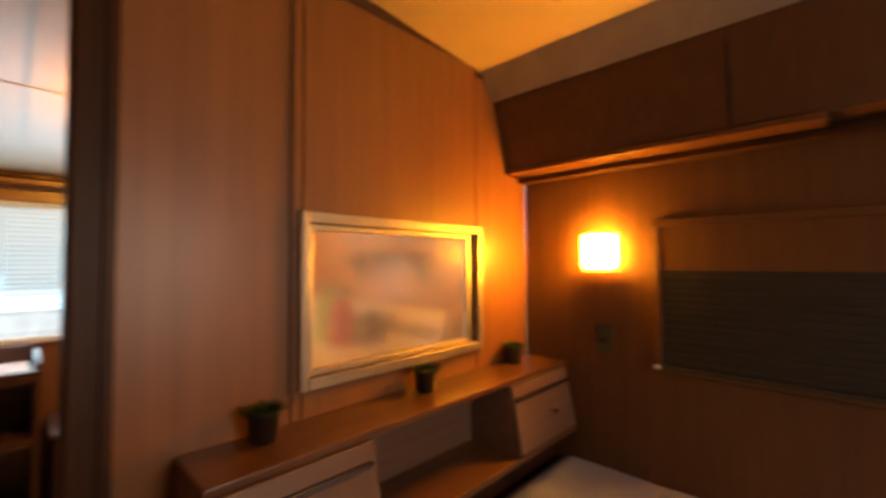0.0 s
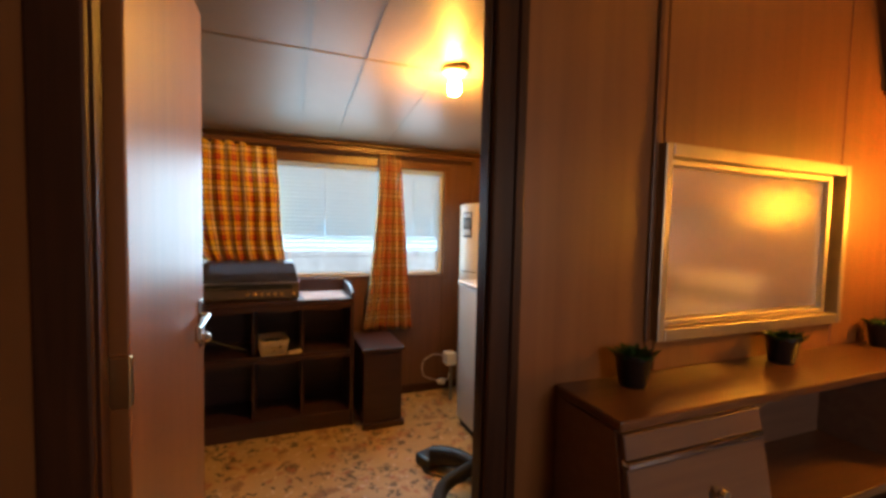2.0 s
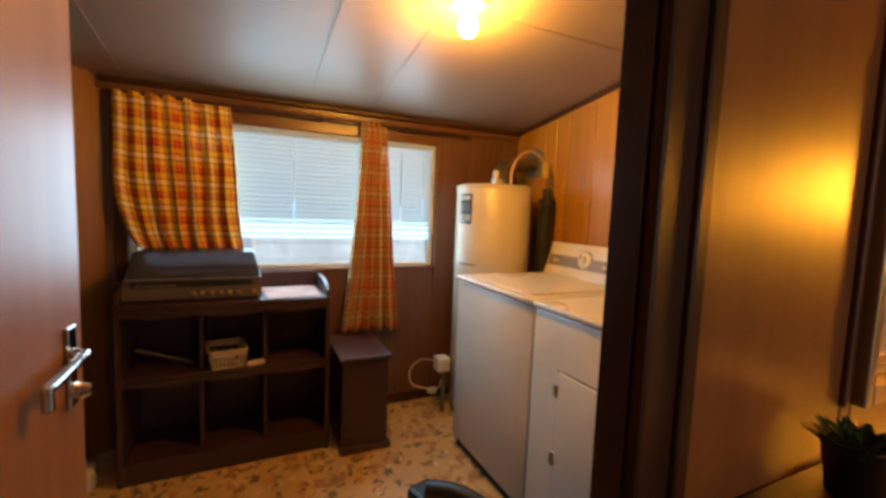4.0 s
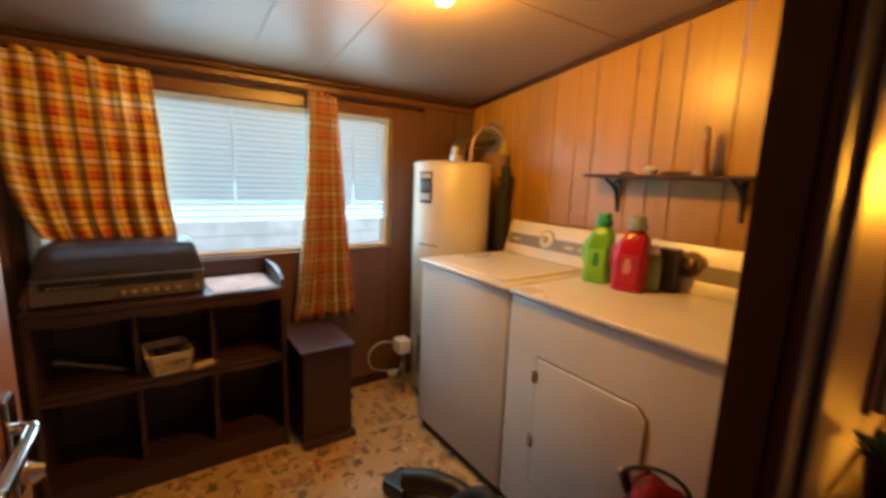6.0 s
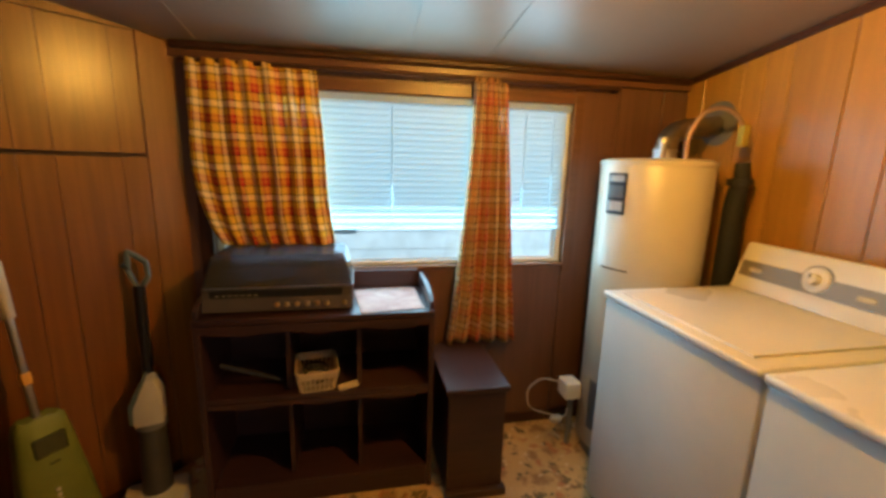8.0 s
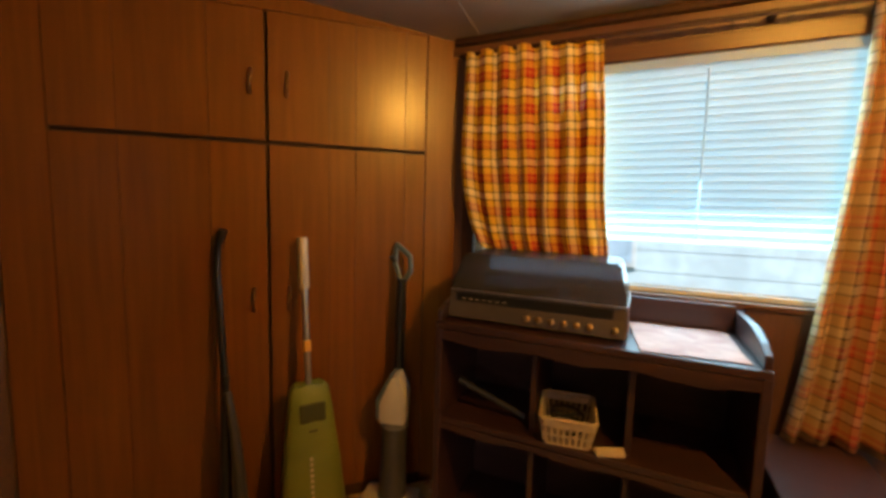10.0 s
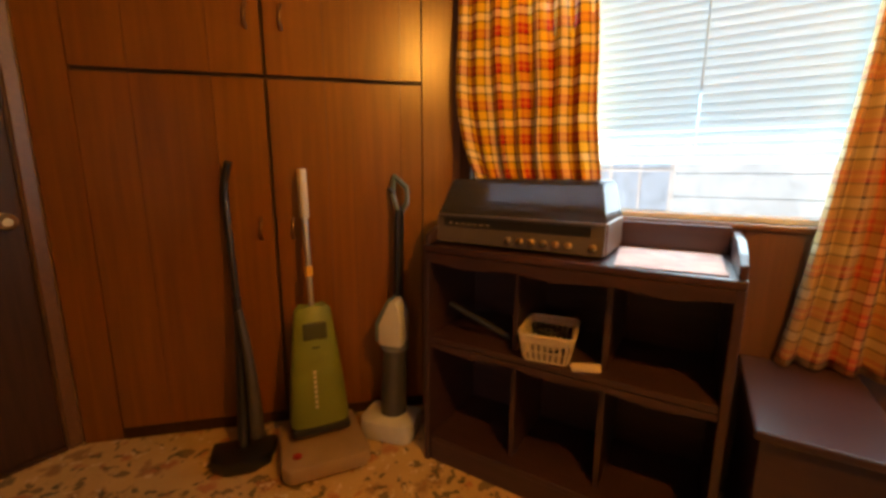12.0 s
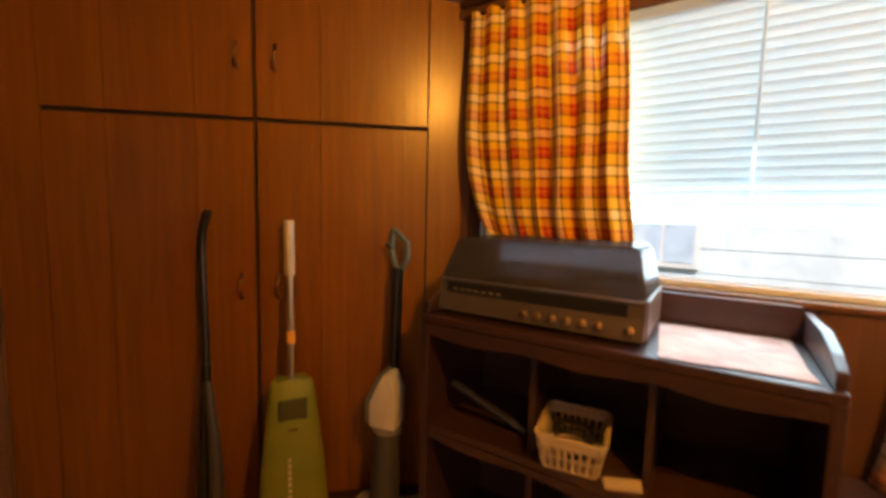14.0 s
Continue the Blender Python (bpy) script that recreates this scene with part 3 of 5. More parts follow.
box(BX - 0.024, BX + 0.004, P0 + 0.028, P1 - 0.062, PZ0 + 0.014, PZ0 + 0.03, bev=0.003, bm=bm)
box(BX - 0.024, BX + 0.004, P0 + 0.028, P1 - 0.062, PZ1 - 0.03, PZ1 - 0.014, bev=0.003, bm=bm)
part("sash", bm, ALU, w2)
part("pane", box(BX - 0.012, BX - 0.008, P0 + 0.03, P1 - 0.06, PZ0 + 0.034, PZ1 - 0.034), FROST, w2)
part("track_gap", box(PX + 0.004, PX + 0.012, P1 - 0.05, P1 - 0.012, PZ0 + 0.014, PZ1 - 0.014), RUBBER, w2)
bm = box(BX, BX + 0.008, 0.868, 0.882, PZ0 - 0.018, bed_ceil(0.87) - 0.002, bev=0.003)
structure("trim", bm, TRIM_MID, "narrow wooden strip over the panel joint", "trim")

# bedroom window behind the walker
w3 = tagged(new("window_3"), "plain bedroom window with a white frame", "window", kind="structure")
bm = box(EX + 0.03, EX + 0.06, 0.7, 0.73, 1.0, 1.6)
for b in ((0.73, 1.42, 1.0, 1.03), (0.73, 1.42, 1.57, 1.6), (1.42, 1.45, 1.0, 1.6)):
    box(EX + 0.03, EX + 0.06, *b, bm=bm)
part("window_frame", bm, PAINT_W, w3)
p = part("pane", box(EX + 0.043, EX + 0.047, 0.73, 1.42, 1.03, 1.57), GLASS, w3)
p.visible_shadow = False

# ---- doors ----
door = tagged(thing("door_1", "open brown veneered bedroom door with a chrome lever", "door", (-0.732, -0.138, 0), 178.4), kind="structure")
leaf = part("leaf", box(0, 0.558, 0, 0.035, 0.012, 1.8, bev=0.003), DOOR_WOOD, door)
handle = part("door_handle", box(0.488, 0.52, -0.006, 0, 0.9, 1.03, bev=0.003), CHROME, door, "chrome lever handle on a plate")
part("lever", tube([(0.505, -0.002, 0.985), (0.505, -0.018, 0.985), (0.488, -0.022, 0.984), (0.385, -0.02, 0.976)], 0.0075, 10), CHROME, handle, smooth=True)
part("lever_end", box(0.37, 0.386, -0.027, -0.014, 0.945, 0.985, bev=0.005), CHROME, handle)
part("thumb_turn", lathe([(0.012, 0), (0.014, 0.01), (0.008, 0.022)], 14, m=pose(0.504, -0.006, 0.925, 90, 0, 0)), CHROME, handle)
for z in (0.25, 0.95, 1.6):
    part("hinge", box(-0.012, 0.004, -0.004, 0.03, z, z + 0.08, bev=0.002), BRASS, door)
door2 = tagged(new("door_2"), "closed dark brown door in the end wall", "door", kind="structure")
part("leaf", box(-1.83 + 0.003, -1.083, SY - 0.05, SY - 0.012, 0.01, 1.856, bev=0.003), TRIM, door2)
knob = part("door_knob", lathe([(0.026, 0), (0.026, 0.006), (0.009, 0.012), (0.009, 0.03), (0.024, 0.04), (0.026, 0.052), (0.014, 0.062)], 20, m=pose(-1.776, SY - 0.012, 0.865, -90, 0, 0)), BRASS, door2, "round brass knob", smooth=True)
bm = box(-1.872, -1.832, SY, SY + 0.016, 0, 1.92, bev=0.004)
box(-1.08, -1.015, SY, SY + 0.016, 0, 1.92, bev=0.004, bm=bm)
box(-1.832, -1.08, SY, SY + 0.016, 1.86, 1.92, bev=0.004, bm=bm)
part("casing", bm, TRIM_MID, door2)
part("threshold", box(-1.83, -1.08, SY - 0.1, SY + 0.012, 0, 0.012, bev=0.003), TRIM, door2)

# ---- corner closet ----
closet = tagged(new("corner_closet"), "built-in wooden corner closet with grooved doors", "closet")
ang = math.degrees(math.atan2(CU.y, CU.x))
closet.matrix_basis = pose(C0.x, C0.y, 0, 0, 0, ang)


def along(s):
    return ceil_z(C0.x + CU.x * s) - 0.002


part("back_board", prism([(0.0, 0), (1.44, 0), (1.44, along(1.44)), (0.0, along(0.0))], "y", -0.035, -0.022), GROOVE, closet)
for a, b in ((0.0, 0.128), (1.308, 1.44)):
    part("stile", prism([(a + 0.001, 0.0), (b - 0.001, 0.0), (b - 0.001, along(b)), (a + 0.001, along(a))], "y", -0.02, -0.003, bev=0.0015), CABINET_WOOD, closet)
part("top_rail", prism([(0.13, 1.80), (1.306, 1.80), (1.306, along(1.306)), (0.13, along(0.13))], "y", -0.02, -0.003), CABINET_WOOD, closet)
part("bottom_rail", box(0.13, 1.306, -0.02, -0.004, 0, 0.045), TRIM, closet)
for z0, z1 in ((0.05, 1.352), (1.368, 1.795)):
    for edges in ([0.132, 0.212, 0.398, 0.492, 0.692], [0.704, 0.877, 1.132, 1.304]):
        d = part("door", box(edges[0], edges[-1], -0.018, -0.006, z0, z1), GROOVE, closet)
        for a, b in zip(edges, edges[1:]):
            part("board", box(a + 0.0008, b - 0.0008, -0.006, 0.002, z0, z1), CABINET_WOOD, d)
        left = edges[0] > 0.6
        hx = 0.748 if left else 0.632
        hz = 1.56 if z0 > 1 else 0.812
        part("handle", tube([(hx, 0.0, hz - 0.042), (hx + 0.002, 0.02, hz - 0.022), (hx, 0.026, hz), (hx - 0.002, 0.02, hz + 0.022), (hx, 0.0, hz + 0.042)], 0.0055, 8), BRONZE, d, "curved dark brass pull", smooth=True)


# ---- washer, dryer and what stands on them ----
def appliance(name, label, cat, x0, x1):
    t = thing(name, label, cat)
    y0, y1 = 1.105, 1.765
    part("body", box(x0 + 0.003, x1 - 0.003, y0 + 0.012, y1, 0.05, 0.885, bev=0.012), ENAMEL, t, smooth=True)
    part("toe_kick", box(x0 + 0.02, x1 - 0.02, y0 + 0.035, y1 - 0.02, 0.0, 0.052), RUBBER, t)
    part("top", box(x0 + 0.001, x1 - 0.001, y0, y1, 0.886, 0.912, bev=0.01, seg=3), ENAMEL, t, smooth=True)
    con = part("control_panel", prism([(1.66, 0.912), (y1 - 0.004, 0.912), (y1 - 0.004, 1.085), (1.722, 1.088), (1.69, 0.965)], "x", x0 + 0.004, x1 - 0.004, bev=0.006), ENAMEL, t, smooth=True)
    part("metal_strip", prism([(1.6845, 0.962), (1.689, 0.962), (1.7035, 1.02), (1.699, 1.02)], "x", x0 + 0.015, x1 - 0.015), STRIP, con, "dull grey control strip")
    return t, con


def dial(parent, x, z, r, material):
    m = Matrix.Translation((x, 1.69 + (z - 0.965) * 0.26, z)) @ pose(0, 0, 0, 76, 0, 0)
    d = part("dial", lathe([(r, 0.0), (r, 0.006), (r * 0.86, 0.012), (r * 0.8, 0.012)], 28, m=m), material, parent, smooth=True)
    part("dial_knob", lathe([(r * 0.45, 0.01), (r * 0.42, 0.032), (r * 0.3, 0.036)], 20, m=m), material, d, smooth=True)
    part("pointer", join(box(-0.002, 0.002, 0.0, r * 0.4, 0.036, 0.04), None, m), BLACK, d)


washer, wcon = appliance("washing_machine", "white top-loading washing machine beside the dryer", "washing machine", -2.318, -1.68)
part("lid", box(-2.26, -1.74, 1.15, 1.6, 0.912, 0.918, bev=0.0025), ENAMEL, washer)
part("lid_gap", box(-2.262, -1.738, 1.602, 1.606, 0.9115, 0.9135), GREY, washer)
part("dial_ring", lathe([(0.05, -0.002), (0.05, 0.003)], 30, m=Matrix.Translation((-2.03, 1.69 + 0.045 * 0.26, 1.01)) @ pose(0, 0, 0, 76, 0, 0)), GREY, wcon)
dial(wcon, -2.03, 1.01, 0.044, WHITEP)
for x in (-2.24, -1.88, -1.8):
    part("rocker_switch", box(x - 0.025, x + 0.025, 1.688, 1.698, 0.982, 0.998, bev=0.003), BEIGE, wcon)
dryer, dcon = appliance("clothes_dryer", "white clothes dryer with a closed front door", "dryer", -1.677, -0.942)
part("dial_ring", lathe([(0.056, -0.002), (0.056, 0.006), (0.05, 0.008), (0.05, -0.002)], 30, m=Matrix.Translation((-1.315, 1.69 + 0.05 * 0.26, 1.015)) @ pose(0, 0, 0, 76, 0, 0), caps=False), BRASS, dcon, "bright brass dial rim", smooth=True)
dial(dcon, -1.315, 1.015, 0.05, DIALFACE)
part("knob_cap", lathe([(0.02, 0.036), (0.018, 0.041), (0.006, 0.043)], 20, m=Matrix.Translation((-1.315, 1.69 + 0.05 * 0.26, 1.015)) @ pose(0, 0, 0, 76, 0, 0)), BRASS, dcon, smooth=True)
ddoor = part("door", prism([(-1.516, 0.21), (-1.135, 0.21), (-1.115, 0.23), (-1.115, 0.66), (-1.145, 0.69), (-1.516, 0.69)], "y", 1.107, 1.1185, bev=0.005), ENAMEL, dryer, smooth=True)
part("door_gap", prism([(-1.522, 0.204), (-1.131, 0.204), (-1.109, 0.226), (-1.109, 0.664), (-1.141, 0.696), (-1.522, 0.696)], "y", 1.1145, 1.119), GREY, dryer, "dark seam round the door")
for z in (0.6, 0.35):
    part("hinge", box(-1.528, -1.512, 1.1, 1.112, z, z + 0.045, bev=0.002), STEEL, ddoor)
hd = part("handle", box(-1.165, -1.13, 1.08, 1.107, 0.475, 0.5, bev=0.005), STEEL, ddoor, "small metal door latch")


def bottle(name, label, x, y, w, d, h, mats, rz, cap_h=0.05):
    t = thing(name, label, "bottle", (x, y, 0.913), rz, group="laundry bottles")
    own = bmesh.new()
    n = 28
    prof = [(0.9, 0), (1, 0.012), (1, 0.3), (0.98, 0.55), (0.93, 0.68), (0.8, 0.78), (0.55, 0.86), (0.36, 0.9), (0.34, 0.93)]
    rings = []
    hh = h - cap_h
    for s, z in prof:
        ring = []
        for i in range(n):
            a = 2 * math.pi * i / n
            c, sn = math.cos(a), math.sin(a)
            e = 0.55
            px = math.copysign(abs(c) ** e, c) * w / 2 * s
            py = math.copysign(abs(sn) ** e, sn) * d / 2 * s
            ring.append(own.verts.new((px + (0.1 * w if z > 0.7 else 0.14 * w * max(0, z - 0.4)), py, z / 0.93 * hh)))
        rings.append(ring)
    for a, b in zip(rings, rings[1:]):
        for i in range(n):
            own.faces.new((a[i], a[(i + 1) % n], b[(i + 1) % n], b[i]))
    own.faces.new(rings[0])
    own.faces.new(rings[-1])
    part("body", own, mats[0], t, smooth=True)
    part("cap", lathe([(0.3 * w, 0), (0.3 * w, 0.4 * cap_h), (0.25 * w, 0.45 * cap_h), (0.24 * w, cap_h - 0.004), (0.21 * w, cap_h)], 22, m=Matrix.Translation((0.1 * w, 0, hh - 0.006))), mats[1], t, smooth=True)
    part("handle", tube([(-0.44 * w, 0, 0.3 * hh), (-0.56 * w, 0, 0.42 * hh), (-0.5 * w, 0, 0.64 * hh), (-0.3 * w, 0, 0.74 * hh)], 0.011, 10), mats[0], t, smooth=True)
    if len(mats) > 2:
        part("label", box(-0.3 * w, 0.36 * w, -d / 2 - 0.002, -d / 2 + 0.004, 0.16 * hh, 0.58 * hh, bev=0.002), mats[2], t, "printed paper label")
        # emblem on the green bottle, a solid pale highlight on the red one
        part("label_print", prism([(-0.1 * w, 0.3 * hh), (0.08 * w, 0.28 * hh), (0.16 * w, 0.4 * hh), (0.08 * w, 0.54 * hh), (-0.06 * w, 0.5 * hh)], "y", -d / 2 - 0.004, -d / 2 - 0.001, bev=0.001), mats[3], t)
    return t


GREENB = mat("bright_green_plastic", (0.2, 0.54, 0.02), 0.3)
GREENCAP = mat("deep_green_plastic", (0.03, 0.3, 0.07), 0.35)
REDB = mat("red_plastic", (0.42, 0.006, 0.018), 0.28)
CLEARCAP = mat("translucent_cap", (0.35, 0.4, 0.3), 0.3, trans=0.3)
LABELG = mat("yellow_green_label", (0.24, 0.56, 0.03), 0.4)
EMBLEM = mat("dark_teal_print", (0.03, 0.22, 0.09), 0.4)
# colour of the highlight patch on the red bottle
PALEGLINT = mat("pale_highlight", (0.62, 0.3, 0.24), 0.4)
LABELO = mat("orange_label", (0.5, 0.16, 0.03), 0.5)
LABELR = mat("dark_red_label", (0.42, 0.014, 0.028), 0.45)
bottle("detergent_bottle", "bright green detergent bottle on the dryer", -1.585, 1.51, 0.11, 0.085, 0.285, (GREENB, GREENCAP, LABELG, EMBLEM), 18)
bottle("detergent_bottle", "red detergent bottle with a clear cap", -1.44, 1.5, 0.12, 0.09, 0.285, (REDB, CLEARCAP, LABELR, PALEGLINT), 14)
bottle("detergent_bottle", "small pale green bottle behind the red one", -1.402, 1.572, 0.075, 0.055, 0.18, (mat("pale_green_plastic", (0.3, 0.4, 0.16), 0.35), WHITEP), 10, 0.035)
carton = thing("carton", "dark brown carton standing against the dryer panel", "box", (-1.375, 1.63, 0.913), 4)
part("body", box(-0.05, 0.05, -0.026, 0.026, 0, 0.16, bev=0.002), mat("dark_carton", (0.05, 0.036, 0.026), 0.5), carton)
part("print_bar", box(-0.035, 0.035, -0.028, -0.024, 0.05, 0.08), BLACK, carton)

# wall shelf
shelf = thing("wall_shelf", "narrow dark wooden shelf on scrolled iron brackets", "shelf")
part("board", box(-1.84, -1.15, 1.7, NY, 1.336, 1.35, bev=0.004), TRIM, shelf)
for x in (-1.73, -1.22):
    b = part("bracket", tube([(x, 1.825, 1.19), (x, 1.815, 1.24), (x, 1.79, 1.29), (x, 1.74, 1.32), (x, 1.72, 1.332)], 0.007, 8), BLACK, shelf, "black scrolled iron bracket", smooth=True)
    part("upright", box(x - 0.008, x + 0.008, 1.82, NY, 1.18, 1.335, bev=0.002), BLACK, b)
    part("scroll", tube([(x, 1.822, 1.31), (x, 1.8, 1.325), (x, 1.785, 1.31), (x, 1.795, 1.298), (x, 1.81, 1.285), (x, 1.805, 1.262), (x, 1.82, 1.25)], 0.005, 8), BLACK, b, smooth=True)
CLAY = mat("brown_glazed_clay", (0.36, 0.2, 0.09), 0.4, colour2=(0.25, 0.12, 0.05), scale=20)
tower = thing("lighthouse_figurine", "tan ceramic lighthouse figurine on the wall shelf", "figurine", (-1.35, 1.765, 1.35))
part("base", lathe([(0.034, 0), (0.034, 0.012), (0.028, 0.018)], 18), TAN, tower, smooth=True)
part("shaft", lathe([(0.024, 0.018), (0.013, 0.135)], 18), CLAY, tower, smooth=True)
part("gallery", lathe([(0.021, 0.135), (0.021, 0.142), (0.012, 0.143)], 18), TAN, tower, smooth=True)
part("lantern", lathe([(0.012, 0.143), (0.012, 0.165), (0.017, 0.166), (0.003, 0.185)], 14), TAN, tower, smooth=True)
cup = thing("small_dish", "small white china dish lying on the shelf", "dish", (-1.55, 1.76, 1.35))
part("bowl", lathe([(0.011, 0), (0.024, 0.01), (0.03, 0.024), (0.027, 0.023), (0.021, 0.011), (0.008, 0.004)], 20), WHITEP, cup, smooth=True)
part("lid", lathe([(0.028, 0.0), (0.02, 0.01), (0.006, 0.014)], 18, m=Matrix.Translation((0.004, 0, 0.024)) @ pose(0, 0, 0, 0, 14, 0)), WHITEP, cup, smooth=True)
for x, w in ((-1.66, 0.05), (-1.44, 0.11)):
    tray = thing("wooden_trinket", "small dark wooden trinket on the shelf", "trinket", (x, 1.765, 1.35), 12)
    part("body", box(-w / 2, w / 2, -0.02, 0.02, 0, 0.014, bev=0.004), TRIM, tray)

# ---- water heater ----
HX, HY = -2.58, 1.475
FLUE = mat("dull_flue_metal", (0.36, 0.32, 0.27), 0.34, 0.9, colour2=(0.2, 0.17, 0.13), scale=14, bump=0.4, bump_scale=18, wear=0.2)
heater = thing("water_heater", "cream enamel water heater tank beside the washer", "water heater", (HX, HY, 0))
part("base_ring", lathe([(0.2, 0), (0.2, 0.06)], 36), GREY, heater)
part("tank", lathe([(0.218, 0.06), (0.224, 0.07), (0.224, 1.375), (0.218, 1.385)], 44), TANK, heater, smooth=True)
part("top_cover", lathe([(0.228, 1.372), (0.228, 1.39), (0.2, 1.4), (0.02, 1.404)], 44), TANK, heater, smooth=True)


def curved(a0, a1, z0, z1, r):
    own = bmesh.new()
    n = 8
    pts = [(math.cos(radians(a0 + (a1 - a0) * i / n)), math.sin(radians(a0 + (a1 - a0) * i / n))) for i in range(n + 1)]
    lo = [own.verts.new((c * r, s * r, z0)) for c, s in pts]
    hi = [own.verts.new((c * r, s * r, z1)) for c, s in pts]
    for i in range(n):
        own.faces.new((lo[i], lo[i + 1], hi[i + 1], hi[i]))
    bmesh.ops.solidify(own, geom=own.faces[:], thickness=0.002)
    return own


lab = part("rating_label", curved(-88, -64, 1.17, 1.34, 0.226), BLACK, heater, "black and white rating label")
for z0, z1, c in ((1.305, 1.33, WHITEP), (1.24, 1.29, GREY), (1.185, 1.225, WHITEP)):
    part("label_bar", curved(-85, -67, z0, z1, 0.228), c, lab)
part("access_panel", curved(-75, -42, 0.72, 0.86, 0.227), TANK, heater)
part("lower_panel", curved(-85, -45, 0.16, 0.4, 0.227), GREY, heater)
flue = part("flue_elbow", tube([(0.0, 0.03, 1.4), (0.0, 0.03, 1.45), (-0.02, 0.07, 1.505), (-0.05, 0.16, 1.535), (-0.08, 0.34, 1.56)], 0.044, 18), FLUE, heater, "bare metal flue elbow", smooth=True)
part("flue_stub", lathe([(0.05, 1.4), (0.05, 1.41), (0.047, 1.412), (0.047, 1.43), (0.05, 1.433), (0.05, 1.442)], 20, m=Matrix.Translation((0, 0.03, 0))), STEEL, flue, "bright metal draft collar", smooth=True)
part("elbow_seam", lathe([(0.047, -0.006), (0.047, 0.006)], 20, m=pose(-0.035, 0.115, 1.52, 62, 0, 14)), STEEL, flue, smooth=True)
part("panel_seam", curved(-88, -54, 0.936, 0.942, 0.2265), TRIM, heater)
part("wall_collar", lathe([(0.098, 0), (0.098, 0.008), (0.05, 0.014)], 24, m=pose(-0.08, NY - HY, 1.57, 90, 0, 0)), GREY, flue, smooth=True)
part("copper_pipe", tube([(0.1, 0.05, 1.4), (0.1, 0.055, 1.5), (0.115, 0.1, 1.585), (0.14, 0.17, 1.6), (0.16, 0.23, 1.55), (0.165, 0.245, 1.46)], 0.0085, 10), mat("dull_copper", (0.6, 0.4, 0.27), 0.4, 0.7), heater, "bent copper pipe", smooth=True)
part("cold_nipple", lathe([(0.014, 1.39), (0.014, 1.46), (0.02, 1.462), (0.02, 1.48), (0.012, 1.49)], 14, m=Matrix.Translation((0.06, -0.03, 0))), STEEL, heater, smooth=True)
part("valve", box(0.148, 0.18, 0.228, 0.262, 1.455, 1.54, bev=0.006), mat("yellow_brass_valve", (0.6, 0.5, 0.06), 0.4, 0.4), heater)
pipes = thing("insulated_pipe", "black foam-insulated pipe standing behind the tank", "pipe", (-2.415, 1.74, 0))
part("sleeve", tube([(0, 0, 0), (0.0, 0, 0.7), (-0.005, -0.005, 1.2), (0.012, -0.006, 1.3), (-0.002, 0.0, 1.39)], 0.054, 16, r_end=0.026), RUBBER, pipes, smooth=True)
part("band", lathe([(0.047, 1.3), (0.047, 1.33)], 14), BLACK, pipes)
jbox = thing("gas_control_box", "white control box with a looped cable by the tank", "control box", (-2.66, 1.2, 0))
part("body", box(-0.05, 0.04, -0.03, 0.05, 0.26, 0.345, bev=0.008), WHITEP, jbox)
part("stand_pipe", tube([(0, 0.02, 0), (0, 0.02, 0.27)], 0.014, 8), GREY, jbox)
part("cable", tube([(-0.05, 0.0, 0.3), (-0.09, -0.09, 0.31), (-0.1, -0.16, 0.25), (-0.09, -0.15, 0.16), (-0.06, -0.06, 0.13), (0.0, -0.01, 0.15), (0.01, 0.0, 0.2)], 0.0035, 8), WHITEP, jbox, "thin white cable", smooth=True)
part("fitting", lathe([(0.022, 0), (0.022, 0.03), (0.012, 0.05)], 12, m=pose(0.0, -0.03, 0.14, 90, 0, 0)), STEEL, jbox)

# ---- record cabinet, record player, bench ----
con = thing("record_cabinet", "dark mahogany open record cabinet below the window", "cabinet")
cx0, cx1, cy0, cy1 = -2.845, -2.49, -0.375, 0.5
part("top", box(cx0, cx1, cy0, cy1, 0.77, 0.792, bev=0.004), MAHOG, con)
for y in (cy0, cy1 - 0.022):
    s = part("side_panel", box(cx0, cx1 - 0.004, y, y + 0.022, 0.0, 0.77, bev=0.003), MAHOG, con)
    part("gallery_rail", prism([(cx0, 0.793), (cx1 - 0.01, 0.793), (cx1 - 0.012, 0.825), (cx1 - 0.06, 0.845), (cx1 - 0.16, 0.862), (cx0, 0.862)], "y", y + 0.002, y + 0.02, bev=0.004), MAHOG, s, "scrolled end rail")
part("back_rail", box(cx0 - 0.0, cx0 + 0.016, cy0 + 0.022, cy1 - 0.022, 0.793, 0.875, bev=0.003), MAHOG, con)
part("back_panel", box(cx0, cx0 + 0.01, cy0 + 0.022, cy1 - 0.022, 0.02, 0.77), MAHOG, con)
part("shelf", box(cx0 + 0.01, cx1 - 0.012, cy0 + 0.022, cy1 - 0.022, 0.455, 0.475, bev=0.003), MAHOG, con)
part("bottom_shelf", box(cx0 + 0.01, cx1 - 0.012, cy0 + 0.022, cy1 - 0.022, 0.075, 0.095, bev=0.003), MAHOG, con)
for y in (-0.065, 0.205):
    part("divider", box(cx0 + 0.01, cx1 - 0.06, y - 0.008, y + 0.008, 0.475, 0.77), MAHOG, con)
    part("divider", box(cx0 + 0.01, cx1 - 0.06, y - 0.008, y + 0.008, 0.095, 0.455), MAHOG, con)
pts = [(cy0 + 0.022, 0.768)] + [(cy0 + 0.022 + (cy1 - cy0 - 0.044) * i / 24, 0.732 + 0.006 * math.cos(i * math.pi / 4)) for i in range(25)] + [(cy1 - 0.022, 0.768)]
part("apron", prism(pts, "x", cx1 - 0.016, cx1 - 0.002), MAHOG, con, "wavy carved apron")
